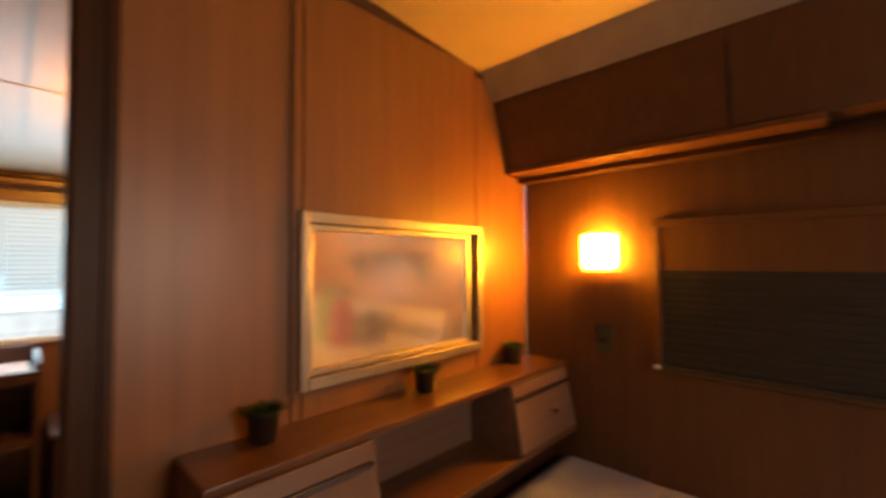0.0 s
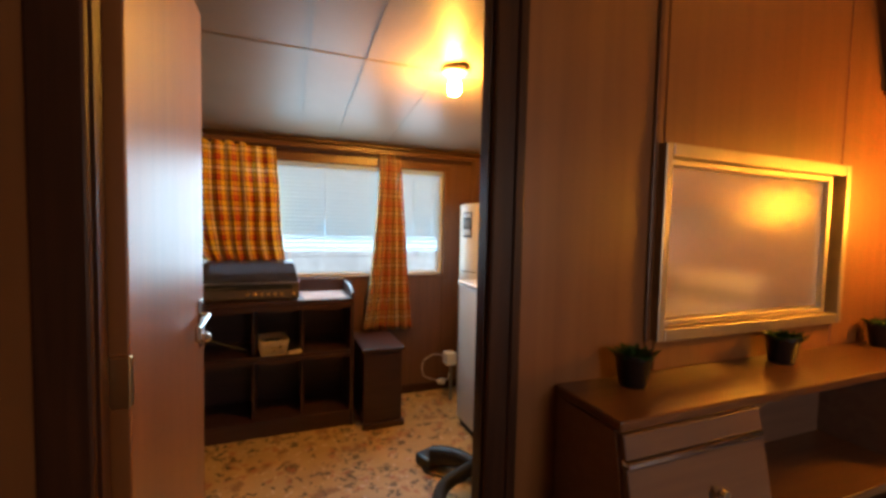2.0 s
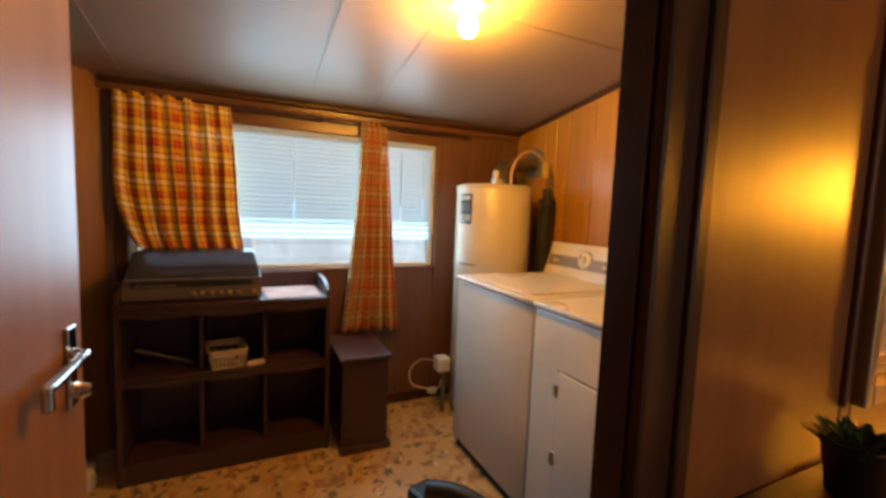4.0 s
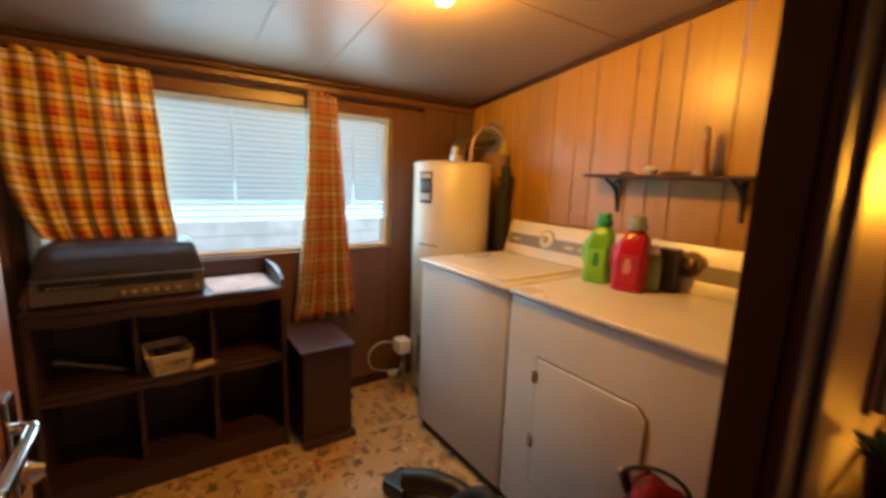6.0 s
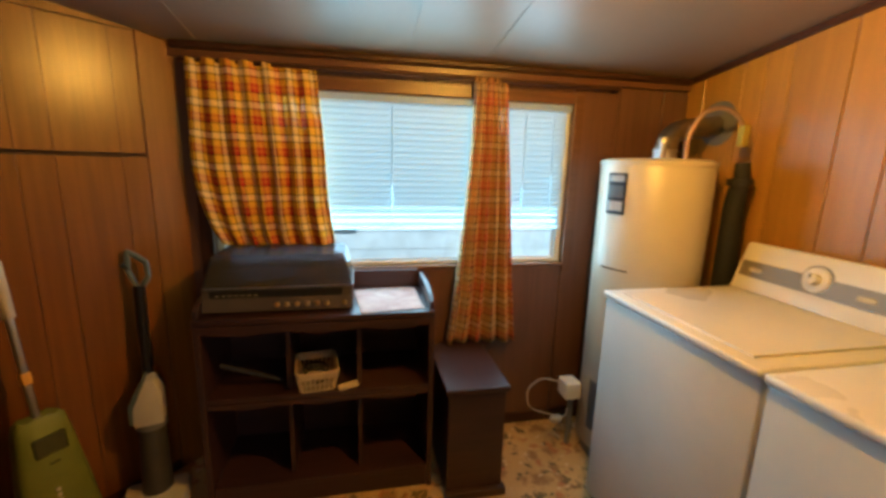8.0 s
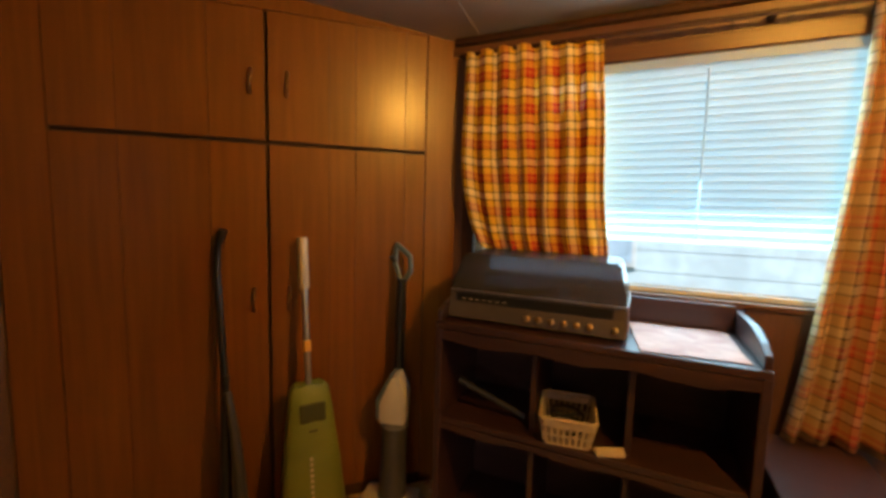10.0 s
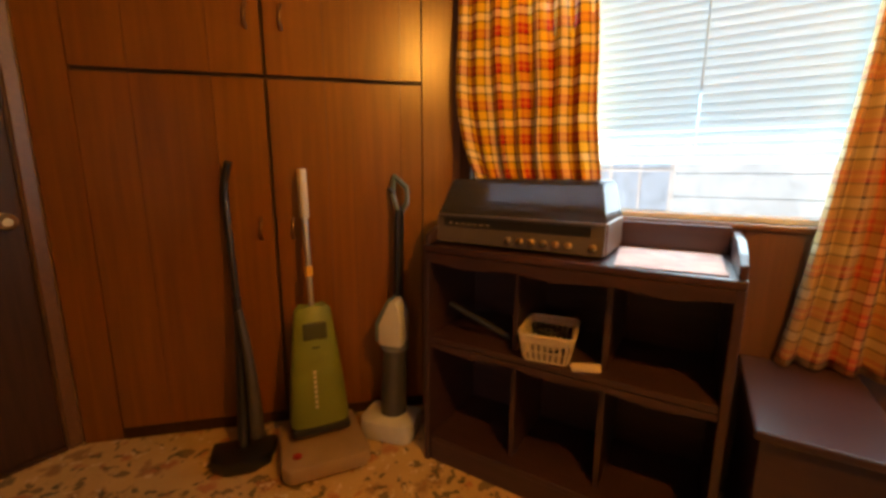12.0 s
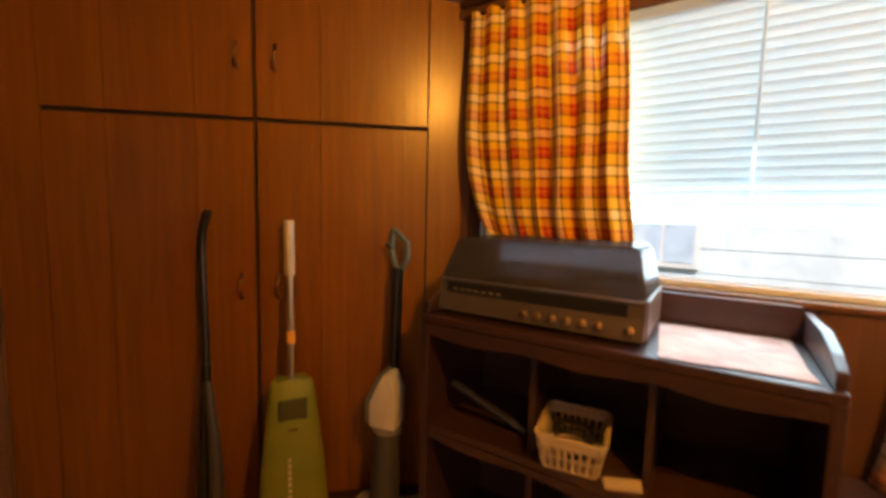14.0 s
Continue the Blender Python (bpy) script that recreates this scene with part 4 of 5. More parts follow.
pts = [(cy0 + 0.022, 0.452)] + [(cy0 + 0.022 + (cy1 - cy0 - 0.044) * i / 24, 0.43 + 0.005 * math.cos(i * math.pi / 4)) for i in range(25)] + [(cy1 - 0.022, 0.452)]
part("apron", prism(pts, "x", cx1 - 0.026, cx1 - 0.014), MAHOG, con, "wavy carved apron")
part("kick_board", box(cx1 - 0.03, cx1 - 0.014, cy0 + 0.022, cy1 - 0.022, 0.0, 0.075, bev=0.002), MAHOG, con)

SMOKE = glass("smoked_lid", (0.36, 0.35, 0.36), 0.06)
haze(SMOKE, 0.2, (0.36, 0.32, 0.29))
FASCIA = mat("grey_fascia", (0.12, 0.098, 0.085), 0.38, 0.3)
WOODSIDE = mat("record_player_wood", (0.13, 0.065, 0.035), 0.4, colour2=(0.09, 0.04, 0.02), stretch=(10, 1, 10))
rp = thing("record_player", "vintage record player with a smoked plastic lid", "record player", (-2.55, -0.355, 0.793))
part("base", box(-0.27, -0.012, 0.0, 0.54, 0.008, 0.1, bev=0.004), WOODSIDE, rp)
fas = part("fascia", prism([(-0.012, 0.01), (0.012, 0.01), (0.0, 0.06), (-0.002, 0.098), (-0.012, 0.1)], "y", 0.004, 0.536, bev=0.002), FASCIA, rp, "grey metal front panel")
for i in range(7):
    y = 0.262 + 0.036 * i + (0.03 if i > 5 else 0)
    part("knob", lathe([(0.0095, 0), (0.009, 0.014), (0.006, 0.016)], 14, m=pose(0.004, y, 0.032, 0, 80, 0)), BRASS, fas, smooth=True)
part("tuning_window", box(-0.002, 0.004, 0.03, 0.5, 0.062, 0.09, bev=0.001), BLACK, fas)
for i in range(7):
    part("dial_mark", box(0.0035, 0.0052, 0.05 + 0.022 * i, 0.062 + 0.022 * i, 0.07, 0.073), BEIGE, fas)
part("chrome_line", box(-0.003, 0.005, 0.01, 0.53, 0.096, 0.1), STEEL, fas)
part("platter", lathe([(0.12, 0.1), (0.12, 0.115), (0.02, 0.118)], 32, m=Matrix.Translation((-0.145, 0.2, 0))), BLACK, rp)
part("tone_arm", tube([(-0.22, 0.42, 0.13), (-0.1, 0.42, 0.13), (-0.06, 0.37, 0.125)], 0.006, 8), STEEL, rp)
own = bmesh.new()
low = [own.verts.new(p) for p in ((-0.27, 0.004, 0.102), (0.0, 0.004, 0.102), (0.0, 0.536, 0.102), (-0.27, 0.536, 0.102))]
mid = [own.verts.new(p) for p in ((-0.268, 0.03, 0.212), (-0.045, 0.03, 0.212), (-0.045, 0.51, 0.212), (-0.268, 0.51, 0.212))]
for i in range(4):
    own.faces.new((low[i], low[(i + 1) % 4], mid[(i + 1) % 4], mid[i]))
own.faces.new(mid)
bmesh.ops.bevel(own, geom=[e for e in own.edges if not e.is_boundary], offset=0.008, segments=2, affect="EDGES")
bmesh.ops.solidify(own, geom=own.faces[:], thickness=0.003)
part("lid", own, SMOKE, rp, "smoked transparent lid", smooth=True)
for y in (0.06, 0.48):
    part("foot", lathe([(0.014, 0), (0.014, 0.009)], 12, m=Matrix.Translation((-0.03, y, 0))), RUBBER, rp)
paper = thing("paper_sheets", "loose pinkish paper sheets lying on the cabinet top", "paper", (-2.665, 0.335, 0.7925), 3)
PAPER = mat("faded_paper", (0.62, 0.48, 0.44), 0.8, colour2=(0.42, 0.27, 0.24), scale=14)
for i in range(3):
    part("sheet", join(box(-0.15, 0.145, -0.125, 0.125, 0.0012 * i, 0.0012 * i + 0.0008), None, pose(0.006 * i, -0.005 * i, 0, 0, 0, 3 * i - 3)), PAPER, paper)
tool = thing("dark_tool", "dark metal tool leaning on the cabinet shelf", "tool", (-2.6, -0.28, 0.476))
part("body", tube([(0.02, -0.04, 0.1), (0.01, 0.06, 0.06), (0.0, 0.18, 0.012)], 0.012, 8), mat("black_iron", (0.008, 0.008, 0.009), 0.55), tool, smooth=True)

basket = thing("plastic_basket", "beige slotted plastic basket holding dark cables", "basket", (-2.585, 0.035, 0.476), 8)


def basket_at(u, v, z):
    """Corner-rounded rectangle that widens upwards."""
    g = 0.82 + 0.18 * z / 0.084
    return (-u * 0.095 * g, v * 0.078 * g, z)


bm = bmesh.new()
for z, r in ((0.004, 0.004), (0.034, 0.003), (0.064, 0.0045), (0.072, 0.0045), (0.084, 0.006)):
    loop = [basket_at(u, v, z) for u, v in ((-1, -0.85), (-0.85, -1), (0.85, -1), (1, -0.85), (1, 0.85), (0.85, 1), (-0.85, 1), (-1, 0.85), (-1, -0.85))]
    for a, b in zip(loop, loop[1:]):
        tube([a, b], r, 6, bm=bm)
part("rim", bm, BEIGE, basket, smooth=True)
part("bottom", box(-0.077, 0.077, -0.062, 0.062, 0.0, 0.005), BEIGE, basket)
for k in range(8):
    f = -0.85 + 1.7 * k / 7
    for a, b in (((-1, f), (-1, f)), ((1, f), (1, f)), ((f, -1), (f, -1)), ((f, 1), (f, 1))):
        part("slat", tube([basket_at(*a, 0.004), basket_at(*b, 0.084)], 0.0035, 6), BEIGE, basket)
cab = thing("cable_coil", "coil of thin black cable in the basket", "cable", (-2.585, 0.035, 0.482))
part("coil", tube([(0.045 * math.cos(i * 0.7), 0.045 * math.sin(i * 0.7), 0.012 + 0.0035 * i) for i in range(20)], 0.005, 8), RUBBER, cab, smooth=True)
tag = thing("wooden_spatula", "pale plastic handle lying beside the basket", "handle", (-2.52, 0.14, 0.476), 25)
part("blade", prism([(-0.02, 0.0), (0.02, 0.0), (0.016, 0.012), (0.0, 0.02)], "y", -0.02, 0.06, bev=0.002), BEIGE, tag)

bench = thing("bench_box", "dark brown wooden bench box beside the cabinet", "bench")
part("top", box(-2.845, -2.4, 0.535, 0.8, 0.472, 0.495, bev=0.006), MAHOG, bench)
part("front_panel", box(-2.432, -2.415, 0.55, 0.785, 0.0, 0.471, bev=0.002), MAHOG, bench)
for y in (0.55, 0.767):
    part("side_panel", box(-2.84, -2.433, y, y + 0.018, 0.0, 0.471), MAHOG, bench)
part("foot_rail", box(-2.43, -2.39, 0.54, 0.8, 0.0, 0.035, bev=0.004), MAHOG, bench)


# ---- ceiling bulb and vacuum cleaners ----
BULB_GLOW = mat("hot_bulb", (1.0, 0.44, 0.05), 0.3, emit=980)
PORCELAIN = mat("porcelain", (0.75, 0.68, 0.55), 0.3)
bz = ceil_z(-1.74)
lamp = thing("ceiling_bulb", "bare warm bulb in a white porcelain holder", "ceiling lamp", (-1.74, 0.815, bz - 0.004))
part("holder", lathe([(0.058, 0.006), (0.058, -0.012), (0.036, -0.026), (0.03, -0.03)], 28), PORCELAIN, lamp, smooth=True)
part("bulb", lathe([(0.016, -0.031), (0.018, -0.045), (0.03, -0.07), (0.031, -0.088), (0.022, -0.108), (0.006, -0.116)], 22), BULB_GLOW, lamp, "glowing glass bulb", smooth=True)

SILVER = mat("silver_plastic", (0.1, 0.09, 0.085), 0.3, 0.3)
CREAMP = mat("cream_plastic", (0.66, 0.56, 0.4), 0.4)
WHITEV = mat("off_white_plastic", (0.7, 0.66, 0.58), 0.4)
SMOKEY = mat("smoked_dust_cup", (0.07, 0.065, 0.06), 0.2, coat=0.3)
DARKOLIVE = mat("dark_olive_patch", (0.05, 0.056, 0.012), 0.55)
TEAL = mat("grey_teal_plastic", (0.13, 0.18, 0.19), 0.35)

v1 = thing("stick_vacuum", "slim black stick vacuum leaning on the closet", "vacuum cleaner", (-2.17, -0.955, 0), -42)
part("floor_head", prism([(-0.11, -0.02), (0.11, -0.02), (0.1, 0.09), (0.045, 0.13), (-0.045, 0.13), (-0.1, 0.09)], "z", 0.0, 0.05, bev=0.012), BLACK, v1, smooth=True)
part("neck", tube([(0, 0.03, 0.04), (0, 0.0, 0.12), (0, -0.03, 0.22)], 0.02, 10), BLACK, v1, smooth=True)
part("body", tube([(0, 0.025, 0.05), (0.0, -0.012, 0.16), (0.0, -0.045, 0.34), (0.0, -0.085, 0.58)], 0.021, 14, r_end=0.014), BLACK, v1, smooth=True)
part("dust_cup", tube([(-0.045, 0.015, 0.07), (-0.043, 0.0, 0.2), (-0.032, -0.025, 0.36), (-0.008, -0.062, 0.53)], 0.028, 16, r_end=0.012), SILVER, v1, "clear grey dust cup", smooth=True)
part("wand", tube([(0, -0.085, 0.55), (0.012, -0.122, 0.76), (0.022, -0.15, 0.93)], 0.012, 10), BLACK, v1, smooth=True)
part("grip", tube([(0.022, -0.15, 0.92), (0.018, -0.152, 0.99), (-0.002, -0.14, 1.06)], 0.013, 10), BLACK, v1, smooth=True)

v2 = thing("upright_vacuum", "olive green upright vacuum with a tan base", "vacuum cleaner", (-2.36, -0.77, 0), -34)
part("base", prism([(-0.14, -0.07), (0.14, -0.07), (0.15, 0.19), (0.125, 0.22), (-0.125, 0.22), (-0.15, 0.19)], "z", 0.012, 0.066, bev=0.007), TAN, v2, "tan metal floor head", smooth=True)
part("motor_hump", box(-0.085, 0.085, -0.05, 0.08, 0.075, 0.12, bev=0.02, seg=3), TAN, v2, smooth=True)
part("badge", lathe([(0.016, 0), (0.014, 0.006)], 16, m=Matrix.Translation((0.095, 0.15, 0.065))), REDB, v2)
part("bumper", box(-0.152, 0.152, 0.165, 0.19, 0.015, 0.04, bev=0.008), RUBBER, v2)
for x in (-0.12, 0.12):
    part("wheel", lathe([(0.026, -0.012), (0.026, 0.012)], 16, m=pose(x, -0.05, 0.026, 0, 90, 0)), RUBBER, v2)
own = bmesh.new()
rings = []
for w, d, z, yo in ((0.1, 0.05, 0.1, 0.03), (0.106, 0.055, 0.125, 0.028), (0.094, 0.052, 0.28, 0.002), (0.072, 0.042, 0.47, -0.022), (0.064, 0.034, 0.528, -0.03), (0.05, 0.024, 0.542, -0.032)):
    ring = []
    for i in range(24):
        a = 2 * math.pi * i / 24
        c, sn = math.cos(a), math.sin(a)
        ring.append(own.verts.new((math.copysign(abs(c) ** 0.55, c) * w, math.copysign(abs(sn) ** 0.6, sn) * d + yo, z + 0.004 * math.sin(i * 1.3))))
    rings.append(ring)
for a, b in zip(rings, rings[1:]):
    for i in range(24):
        own.faces.new((a[i], a[(i + 1) % 24], b[(i + 1) % 24], b[i]))
own.faces.new(rings[0])
own.faces.new(rings[-1])
bag = part("bag", own, OLIVE, v2, "tapered olive green bag", smooth=True)
part("bag_hem", box(-0.104, 0.104, 0.04, 0.09, 0.09, 0.118, bev=0.01), RUBBER, bag)
part("window_patch", join(box(-0.042, 0.042, -0.003, 0.003, -0.032, 0.032, bev=0.006), None, pose(0, 0.021, 0.458, 9, 0, 0)), DARKOLIVE, bag)
part("patch_slot", join(box(-0.014, 0.014, -0.003, 0.003, -0.004, 0.004, bev=0.002), None, pose(0, 0.031, 0.4, 9, 0, 0)), DARKOLIVE, bag)
for k in range(8):
    part("letter_bar", join(box(-0.005, 0.005, -0.002, 0.002, -0.005, 0.005), None, pose(0.012, 0.07 - 0.0024 * k, 0.19 + 0.018 * k, 9, 0, 0)), CREAMP, bag)
part("handle_tube", tube([(0, -0.03, 0.5), (0, -0.06, 0.68), (0, -0.09, 0.87)], 0.0105, 10), STEEL, v2, smooth=True)
part("tube_socket", tube([(0, -0.028, 0.49), (0, -0.036, 0.54)], 0.024, 12, r_end=0.014), GREY, v2, smooth=True)
part("cord_clip", join(box(-0.013, 0.013, -0.013, 0.013, -0.02, 0.02, bev=0.004), None, pose(0, -0.058, 0.665, 9, 0, 0)), mat("amber_plastic", (0.8, 0.4, 0.04), 0.4), v2)
part("grip", tube([(0, -0.088, 0.86), (0, -0.104, 0.95), (0.0, -0.118, 1.035)], 0.017, 12), CREAMP, v2, "cream plastic hand grip", smooth=True)

v3 = thing("floor_washer", "white and grey upright floor washer beside the cabinet", "vacuum cleaner", (-2.6, -0.585, 0), -75)
part("floor_head", prism([(-0.12, -0.04), (0.13, -0.04), (0.135, 0.11), (0.1, 0.15), (-0.1, 0.15), (-0.125, 0.11)], "z", 0.0, 0.085, bev=0.02), WHITEV, v3, "white floor head", smooth=True)
part("tank", tube([(0, 0.03, 0.07), (0, 0.015, 0.22), (0, 0.0, 0.36)], 0.062, 20, r_end=0.055), SMOKEY, v3, "smoked dirty-water tank", smooth=True)
part("tank_collar", tube([(0, 0.0, 0.345), (0, -0.002, 0.385)], 0.06, 20), GREY, v3, smooth=True)
part("clean_tank", prism([(-0.058, 0.37), (0.055, 0.37), (0.06, 0.46), (0.01, 0.55), (-0.03, 0.565), (-0.06, 0.5)], "y", -0.03, 0.065, bev=0.014), WHITEV, v3, "white clean-water tank", smooth=True)
part("clean_tank_rim", prism([(0.065, 0.39), (0.052, 0.39), (0.05, 0.46), (-0.002, 0.553), (0.006, 0.566), (0.066, 0.465)], "y", -0.034, 0.07, bev=0.004), TEAL, v3)
part("spine", tube([(0.0, -0.03, 0.3), (0.0, -0.05, 0.6), (0, -0.075, 0.9)], 0.022, 12), BLACK, v3, smooth=True)
part("loop_handle", tube([(0, -0.075, 0.875), (-0.034, -0.078, 0.925), (-0.037, -0.08, 0.935), (-0.034, -0.088, 0.98), (-0.03, -0.09, 0.988), (0.022, -0.095, 1.025), (0.03, -0.094, 1.022), (0.034, -0.088, 0.97), (0.03, -0.084, 0.95), (0.0, -0.075, 0.875)], 0.011, 10), TEAL, v3, "grey loop handle", smooth=True)
part("trigger", tube([(0.03, -0.086, 0.96), (0.05, -0.075, 0.985)], 0.009, 8), BLACK, v3, smooth=True)

v3.scale = (0.86, 0.86, 0.98)

CAN = 1.3
canister = thing("canister_vacuum", "black and grey canister vacuum in front of the dryer", "vacuum cleaner", (-1.27, 0.92, 0), 10)
part("body", lathe([(0.12, 0.02), (0.15, 0.05), (0.155, 0.11), (0.13, 0.17), (0.07, 0.205), (0.01, 0.215)], 30), GREY, canister, smooth=True)
part("skirt", lathe([(0.158, 0.03), (0.162, 0.05), (0.16, 0.07)], 30), BLACK, canister, smooth=True)
part("carry_handle", tube([(-0.08, 0, 0.18), (-0.05, 0, 0.235), (0.05, 0, 0.24), (0.09, 0, 0.18)], 0.014, 10), BLACK, canister, smooth=True)
part("hose", tube([(-0.12, 0.0, 0.12), (-0.2, 0.04, 0.16), (-0.28, 0.03, 0.1), (-0.3, -0.06, 0.06), (-0.24, -0.12, 0.05), (-0.17, -0.1, 0.04)], 0.024, 12), RUBBER, canister, "ribbed black hose", smooth=True)
part("inlet", box(-0.17, -0.11, -0.04, 0.04, 0.08, 0.19, bev=0.014), BLACK, canister)
for x, y in ((-0.09, 0.09), (0.09, 0.09), (-0.09, -0.09), (0.09, -0.09)):
    part("wheel", lathe([(0.022, -0.01), (0.022, 0.01)], 14, m=pose(x, y, 0.022, 0, 90, 0)), RUBBER, canister)
canister.scale = (CAN, CAN, CAN)
nozzle = thing("vacuum_nozzle", "curved black vacuum nozzle lying on the floor", "nozzle", (-1.86, 0.86, 0), 20)
part("pipe", tube([(-0.06, -0.02, 0.045), (0.03, 0.02, 0.06), (0.13, 0.04, 0.06), (0.22, 0.03, 0.05)], 0.042, 14, r_end=0.034), BLACK, nozzle, smooth=True)
part("collar", tube([(0.2, 0.032, 0.05), (0.25, 0.028, 0.05)], 0.044, 14), GREY, nozzle, smooth=True)
part("foot", box(-0.13, -0.03, -0.07, 0.04, 0.0, 0.05, bev=0.014), BLACK, nozzle)
nozzle.scale = (1.15, 1.15, 1.25)
cordv = thing("power_cord", "thin black power cord lying on the floor", "cable", (-1.9, 0.86, 0))
part("cord", tube([(0.1, -0.03, 0.006), (0.02, -0.1, 0.006), (-0.08, -0.06, 0.006), (-0.1, 0.04, 0.006), (-0.04, 0.12, 0.006), (0.06, 0.16, 0.006), (0.12, 0.2, 0.006), (0.3, 0.26, 0.006)], 0.006, 8), RUBBER, cordv, smooth=True)

REDCLOTH = mat("red_cloth", (0.5, 0.02, 0.03), 0.85, colour2=(0.03, 0.015, 0.02), scale=16, bump=0.5, bump_scale=40)
bagr = thing("cloth_bag", "crumpled red and black patterned cloth bag", "bag", (-0.995, 0.965, 0), 15)
own = bmesh.new()
bmesh.ops.create_icosphere(own, subdivisions=4, radius=1)
for v in own.verts:
    n = noise.noise(v.co * 2.3) * 0.28 + noise.noise(v.co * 6) * 0.1
    k = 1 + n
    v.co = Vector((v.co.x * 0.11 * k, v.co.y * 0.09 * k, 0.31 + max(v.co.z, -0.97) * 0.32 * (1 + 0.3 * n)))
for v in own.verts:
    v.co.z = max(v.co.z, 0.0)
part("body", own, REDCLOTH, bagr, smooth=True)
part("strap", tube([(-0.06, 0, 0.56), (-0.07, -0.01, 0.62), (0.0, 0.0, 0.65), (0.06, 0.01, 0.62), (0.06, 0, 0.55)], 0.012, 8, flat=0.4), BLACK, bagr, smooth=True)

# ---- bedroom ----
cred = thing("headboard_cabinet", "long brown veneered headboard cabinet with two drawers", "cabinet")
x0, x1, y0, y1 = BX + 0.001, -0.5, 0.625, LY - 0.004
part("top", box(x0, x1, y0, y1, 0.89, 0.91, bev=0.004), CRED_TOP, cred)
part("base", box(x0, x1 - 0.05, y0 + 0.01, y1, 0.0, 0.64), TRIM, cred)
part("floor_board", box(x0, x1 + 0.04, y0, y1, 0.64, 0.662, bev=0.003), CRED_TOP, cred)
part("back_panel", box(x0, x0 + 0.008, y0 + 0.02, y1, 0.662, 0.889), CRED, cred)


def slant(z):
    """How far the fronts lean out below the top."""
    return 0.2 * (0.889 - z)


def leaning(z0, z1, back, front):
    return [(x1 + back + slant(z1), z1), (x1 + front + slant(z1), z1), (x1 + front + slant(z0), z0), (x1 + back + slant(z0), z0)]


for y in (y0, 0.985, 1.565, y1 - 0.018):
    part("side_panel", prism([(x0 + 0.008, 0.663), (x0 + 0.008, 0.889), (x1 - 0.014 + slant(0.889), 0.889), (x1 - 0.014 + slant(0.663), 0.663)], "y", y, y + 0.018), CRED, cred)
for a, b in ((y0 + 0.003, 0.985), (1.565, y1 - 0.01)):
    dr = part("drawer", prism(leaning(0.67, 0.832, -0.012, 0.004), "y", a, b, bev=0.003), CRED, cred)
    part("drawer_rail", prism(leaning(0.846, 0.888, -0.012, 0.004), "y", a, b, bev=0.003), CRED, cred)
    part("metal_strip", prism(leaning(0.834, 0.844, -0.01, 0.008), "y", a, b, bev=0.002), CHROME, cred, "bright metal strip")
    part("knob", lathe([(0.006, 0), (0.006, 0.012), (0.012, 0.018), (0.01, 0.026)], 14, m=pose(x1 + 0.003 + slant(0.765), (a + b) / 2 + 0.02, 0.765, 0, 90, 0)), CHROME, dr, smooth=True)

LEAF = mat("succulent_green", (0.05, 0.14, 0.03), 0.5)
SOIL = mat("dark_soil", (0.03, 0.02, 0.012), 0.95, bump=0.6)
for n_p, y in enumerate((0.785, 1.29, 1.77)):
    p = thing("potted_plant", "small artificial green plant in a black pot", "plant", (-0.63, y, 0.91), 40 * n_p, group="plants on the headboard cabinet")
    part("pot", lathe([(0.026, 0), (0.029, 0.004), (0.037, 0.06), (0.039, 0.062), (0.039, 0.07), (0.035, 0.07), (0.034, 0.055)], 22, caps=False), BLACK, p, smooth=True)
    part("base", lathe([(0.026, 0.001), (0.02, 0.003)], 18), BLACK, p)
    part("soil", lathe([(0.035, 0.054), (0.02, 0.06), (0.002, 0.062)], 18), SOIL, p)
    bm = bmesh.new()
    rnd = random.Random(n_p + 5)
    for k in range(90):
        a, r = rnd.uniform(0, 6.28), 0.034 * math.sqrt(rnd.random())
        h, lean = rnd.uniform(0.012, 0.024), rnd.uniform(0.1, 1.3)
        b0 = Vector((r * math.cos(a), r * math.sin(a), 0.056))
        tip = b0 + Vector((math.cos(a) * lean * h * 1.2, math.sin(a) * lean * h * 1.2, h))
        sd = Vector((-math.sin(a), math.cos(a), 0)) * 0.0055
        mid = (b0 + tip) / 2 + Vector((0, 0, 0.003))
        vs = [bm.verts.new(q) for q in (b0, mid + sd, tip, mid - sd)]
        bm.faces.new(vs)
    bmesh.ops.solidify(bm, geom=bm.faces[:], thickness=0.0012)
    part("leaves", bm, LEAF, p)

SCONCE_GLOW = mat("glowing_glass_shade", (1.0, 0.38, 0.02), 0.4, emit=155)
sconce = thing("wall_lamp", "lit amber glass wall lamp on the bedroom wall", "wall lamp", (-0.348, LY, 1.352))
part("back_plate", box(-0.05, 0.05, -0.012, 0, -0.06, 0.06, bev=0.004), BRASS, sconce)
ring = [(0.067 * math.cos(math.pi * i / 14), -0.012 - 0.066 * math.sin(math.pi * i / 14)) for i in range(15)]
part("shade", prism(ring, "z", -0.07, 0.062, bev=0.014), SCONCE_GLOW, sconce, "glowing half-round shade", smooth=True)
part("rim", prism([(a * 1.03, b * 1.02) for a, b in ring], "z", -0.082, -0.076), BRASS, sconce)
outlet = thing("wall_switch", "small dark green switch plate under the lamp", "switch", (-0.338, LY, 1.015))
part("plate", box(-0.028, 0.028, -0.006, 0, -0.055, 0.055, bev=0.002), mat("dark_switch_plate", (0.06, 0.07, 0.035), 0.4), outlet)
part("toggle", box(-0.005, 0.005, -0.016, -0.006, -0.01, 0.01, bev=0.001), BLACK, outlet)

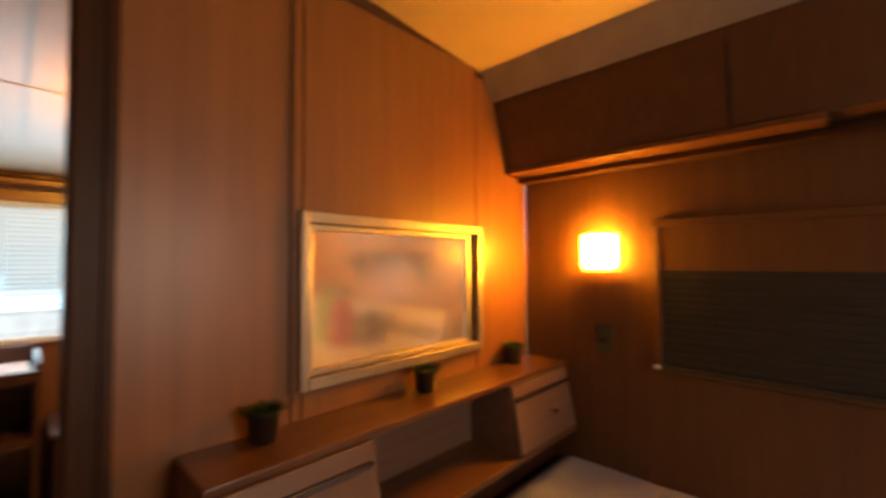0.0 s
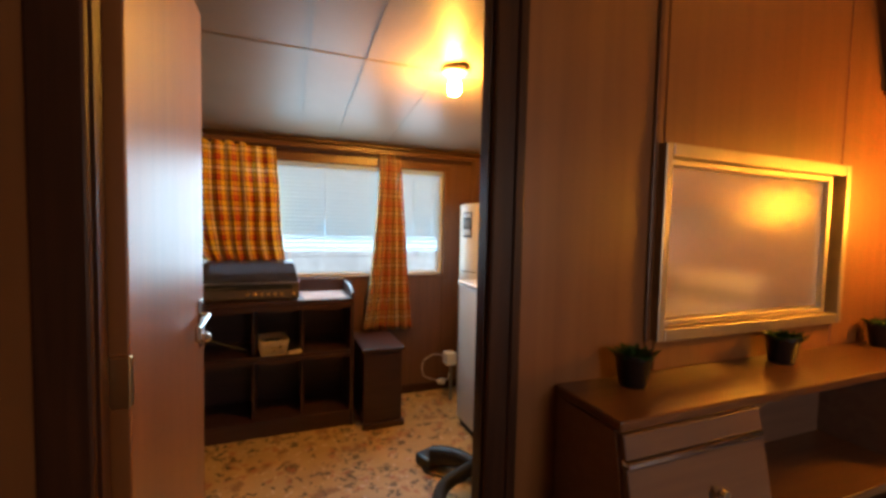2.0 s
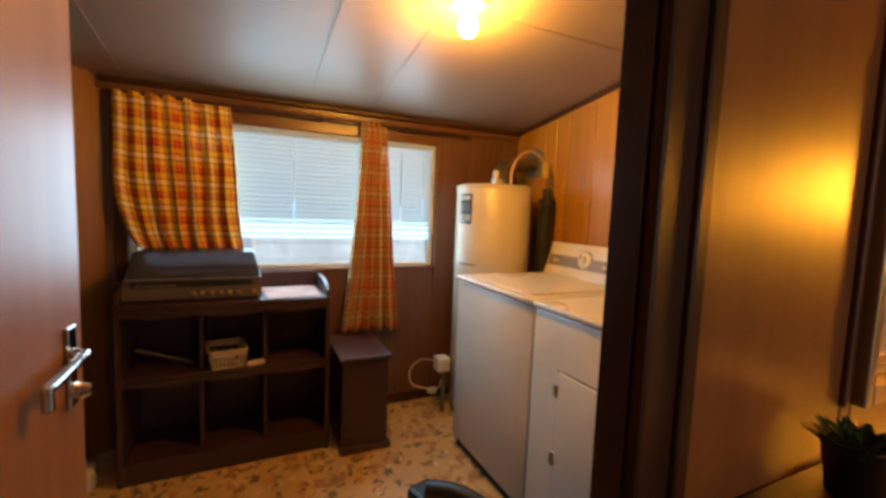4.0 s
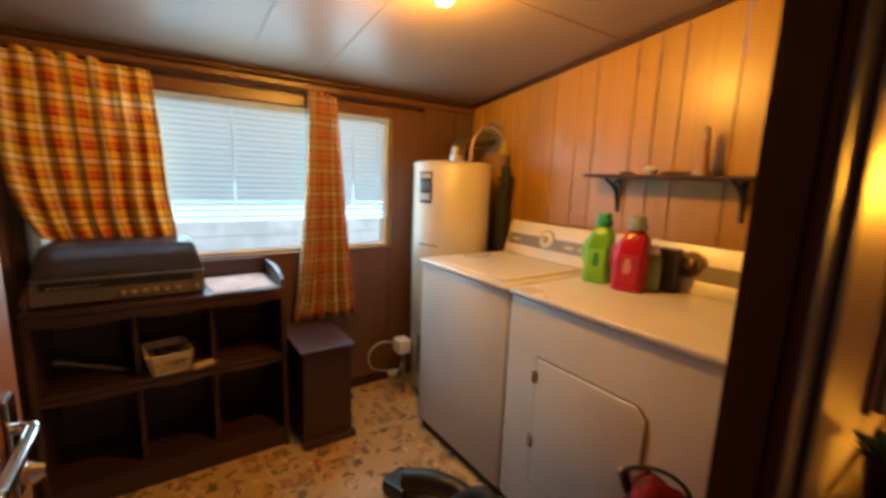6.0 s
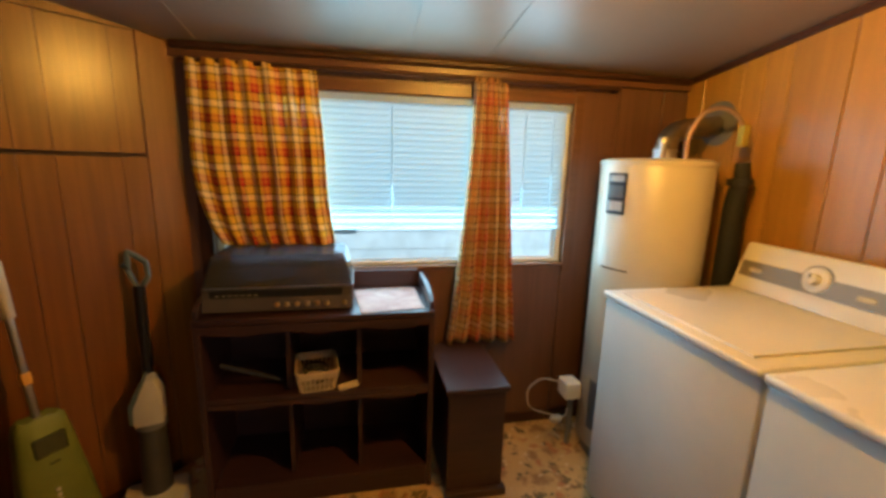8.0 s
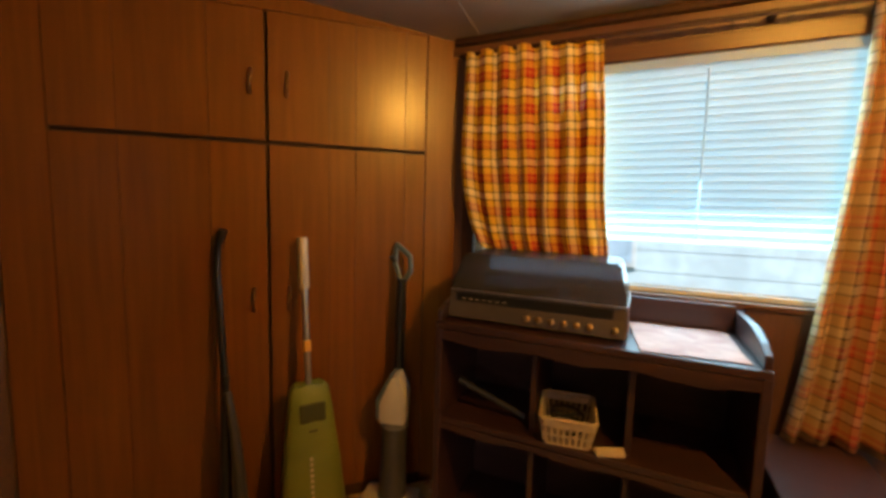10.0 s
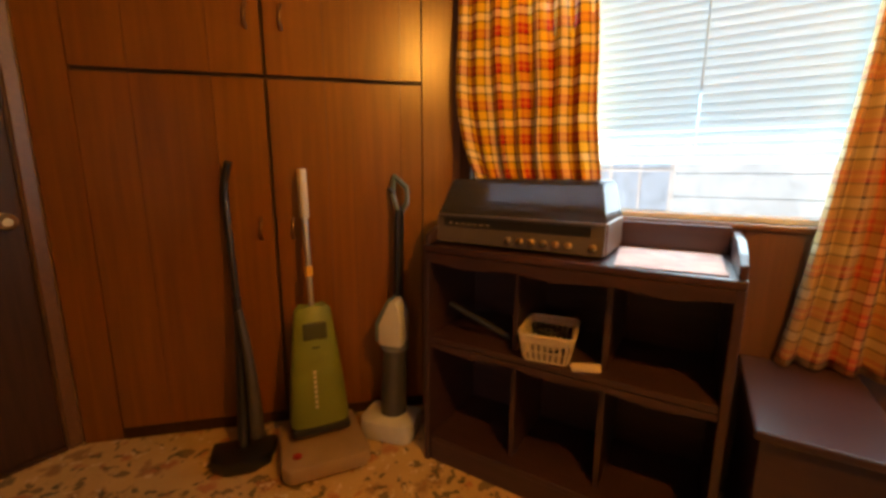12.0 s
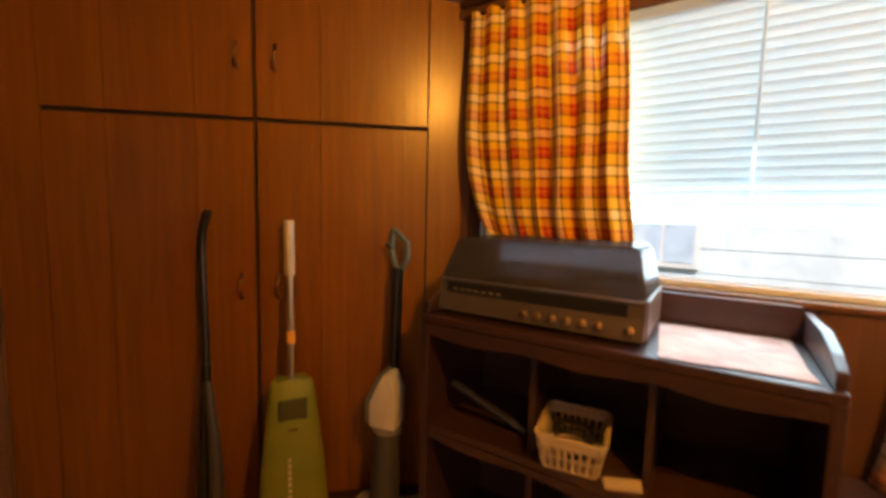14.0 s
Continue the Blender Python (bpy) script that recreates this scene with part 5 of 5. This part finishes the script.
cup = thing("overhead_cupboard", "dark wooden overhead cupboard above the bed", "cupboard")
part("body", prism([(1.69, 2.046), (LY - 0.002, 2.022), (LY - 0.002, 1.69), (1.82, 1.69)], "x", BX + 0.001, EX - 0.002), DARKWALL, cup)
part("bottom_rail", prism([(1.80, 1.672), (LY - 0.002, 1.672), (LY - 0.002, 1.689), (1.8, 1.689)], "x", BX + 0.001, 0.3, bev=0.003), TRIM_MID, cup, "lighter wooden bottom rail")
part("under_board", box(BX + 0.001, EX - 0.002, 1.9, LY - 0.002, 1.648, 1.668, bev=0.003), TRIM, cup)
part("top_fascia", prism([(1.645, 2.055), (1.7, 2.05), (1.728, 1.955), (1.715, 1.95)], "x", BX + 0.001, EX - 0.002), mat("grey_fascia_board", (0.3, 0.26, 0.22), 0.5), cup, "grey sloping fascia board")
for x in (0.1, 0.9, 1.6):
    part("door_seam", prism([(1.738, 1.92), (1.815, 1.7), (1.812, 1.698), (1.735, 1.918)], "x", x, x + 0.004), RUBBER, cup)

w4 = tagged(new("window_4"), "bedroom window covered by a dark closed blind", "window", kind="structure")
bm = box(-0.16, -0.135, LY - 0.018, LY, 0.93, 1.45, bev=0.003)
box(0.95, 0.975, LY - 0.018, LY, 0.93, 1.45, bev=0.003, bm=bm)
box(-0.16, 0.975, LY - 0.018, LY - 0.001, 1.43, 1.455, bev=0.003, bm=bm)
box(-0.16, 0.975, LY - 0.018, LY - 0.001, 0.93, 0.95, bev=0.003, bm=bm)
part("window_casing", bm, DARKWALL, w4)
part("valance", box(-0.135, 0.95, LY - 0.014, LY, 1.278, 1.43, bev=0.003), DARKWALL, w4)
DARKBLIND = mat("dark_blind", (0.03, 0.027, 0.022), 0.5)
bl = thing("dark_blind", "closed dark brown slatted blind over the bedroom window", "blind")
sl = None
for i in range(14):
    z = 1.268 - i * 0.0235
    if sl is None:
        sl = part("slat", join(box(0, 1.085, -0.002, 0.002, -0.0125, 0.0125, bev=0.001, seg=1), None, pose(0, 0, 0, 14, 0, 0)), DARKBLIND, bl)
        ob = sl
    else:
        ob = sl.copy()
        scene.collection.objects.link(ob)
    ob.location = (-0.135, LY - 0.01, z)
part("bottom_rail", box(-0.145, 0.955, LY - 0.02, LY - 0.004, 0.94, 0.952, bev=0.003), DARKBLIND, bl)
part("end_cap", box(-0.16, -0.14, LY - 0.024, LY - 0.006, 0.938, 0.952, bev=0.002), WHITEP, bl, "white plastic end cap")

BEDDING = mat("grey_blue_bedspread", (0.36, 0.4, 0.56), 0.9, colour2=(0.28, 0.31, 0.46), scale=5, bump=0.4, bump_scale=90)
bed = thing("bed", "low bed with a plain grey-blue bedspread", "bed")
part("base", box(-0.53, 1.4, 1.1, LY - 0.01, 0.0, 0.3), TRIM, bed)
own = bmesh.new()
bmesh.ops.create_grid(own, x_segments=60, y_segments=30, size=1)
for v in own.verts:
    x, y = -0.54 + 0.97 * (v.co.x + 1), 1.09 + (LY - 0.008 - 1.09) * (v.co.y + 1) / 2
    e = min(x + 0.54, y - 1.09, 0.06) / 0.06
    z = 0.535 - 0.05 * (1 - e) ** 2 + 0.012 * noise.noise(Vector((x * 3, y * 3, 0))) + 0.005 * noise.noise(Vector((x * 11, y * 9, 2)))
    v.co = Vector((x, y, z))
edge = [e for e in own.edges if e.is_boundary]
ext = bmesh.ops.extrude_edge_only(own, edges=edge)
for v in ext["geom"]:
    if isinstance(v, bmesh.types.BMVert):
        v.co.z = 0.3
part("bedspread", own, BEDDING, bed, smooth=True)
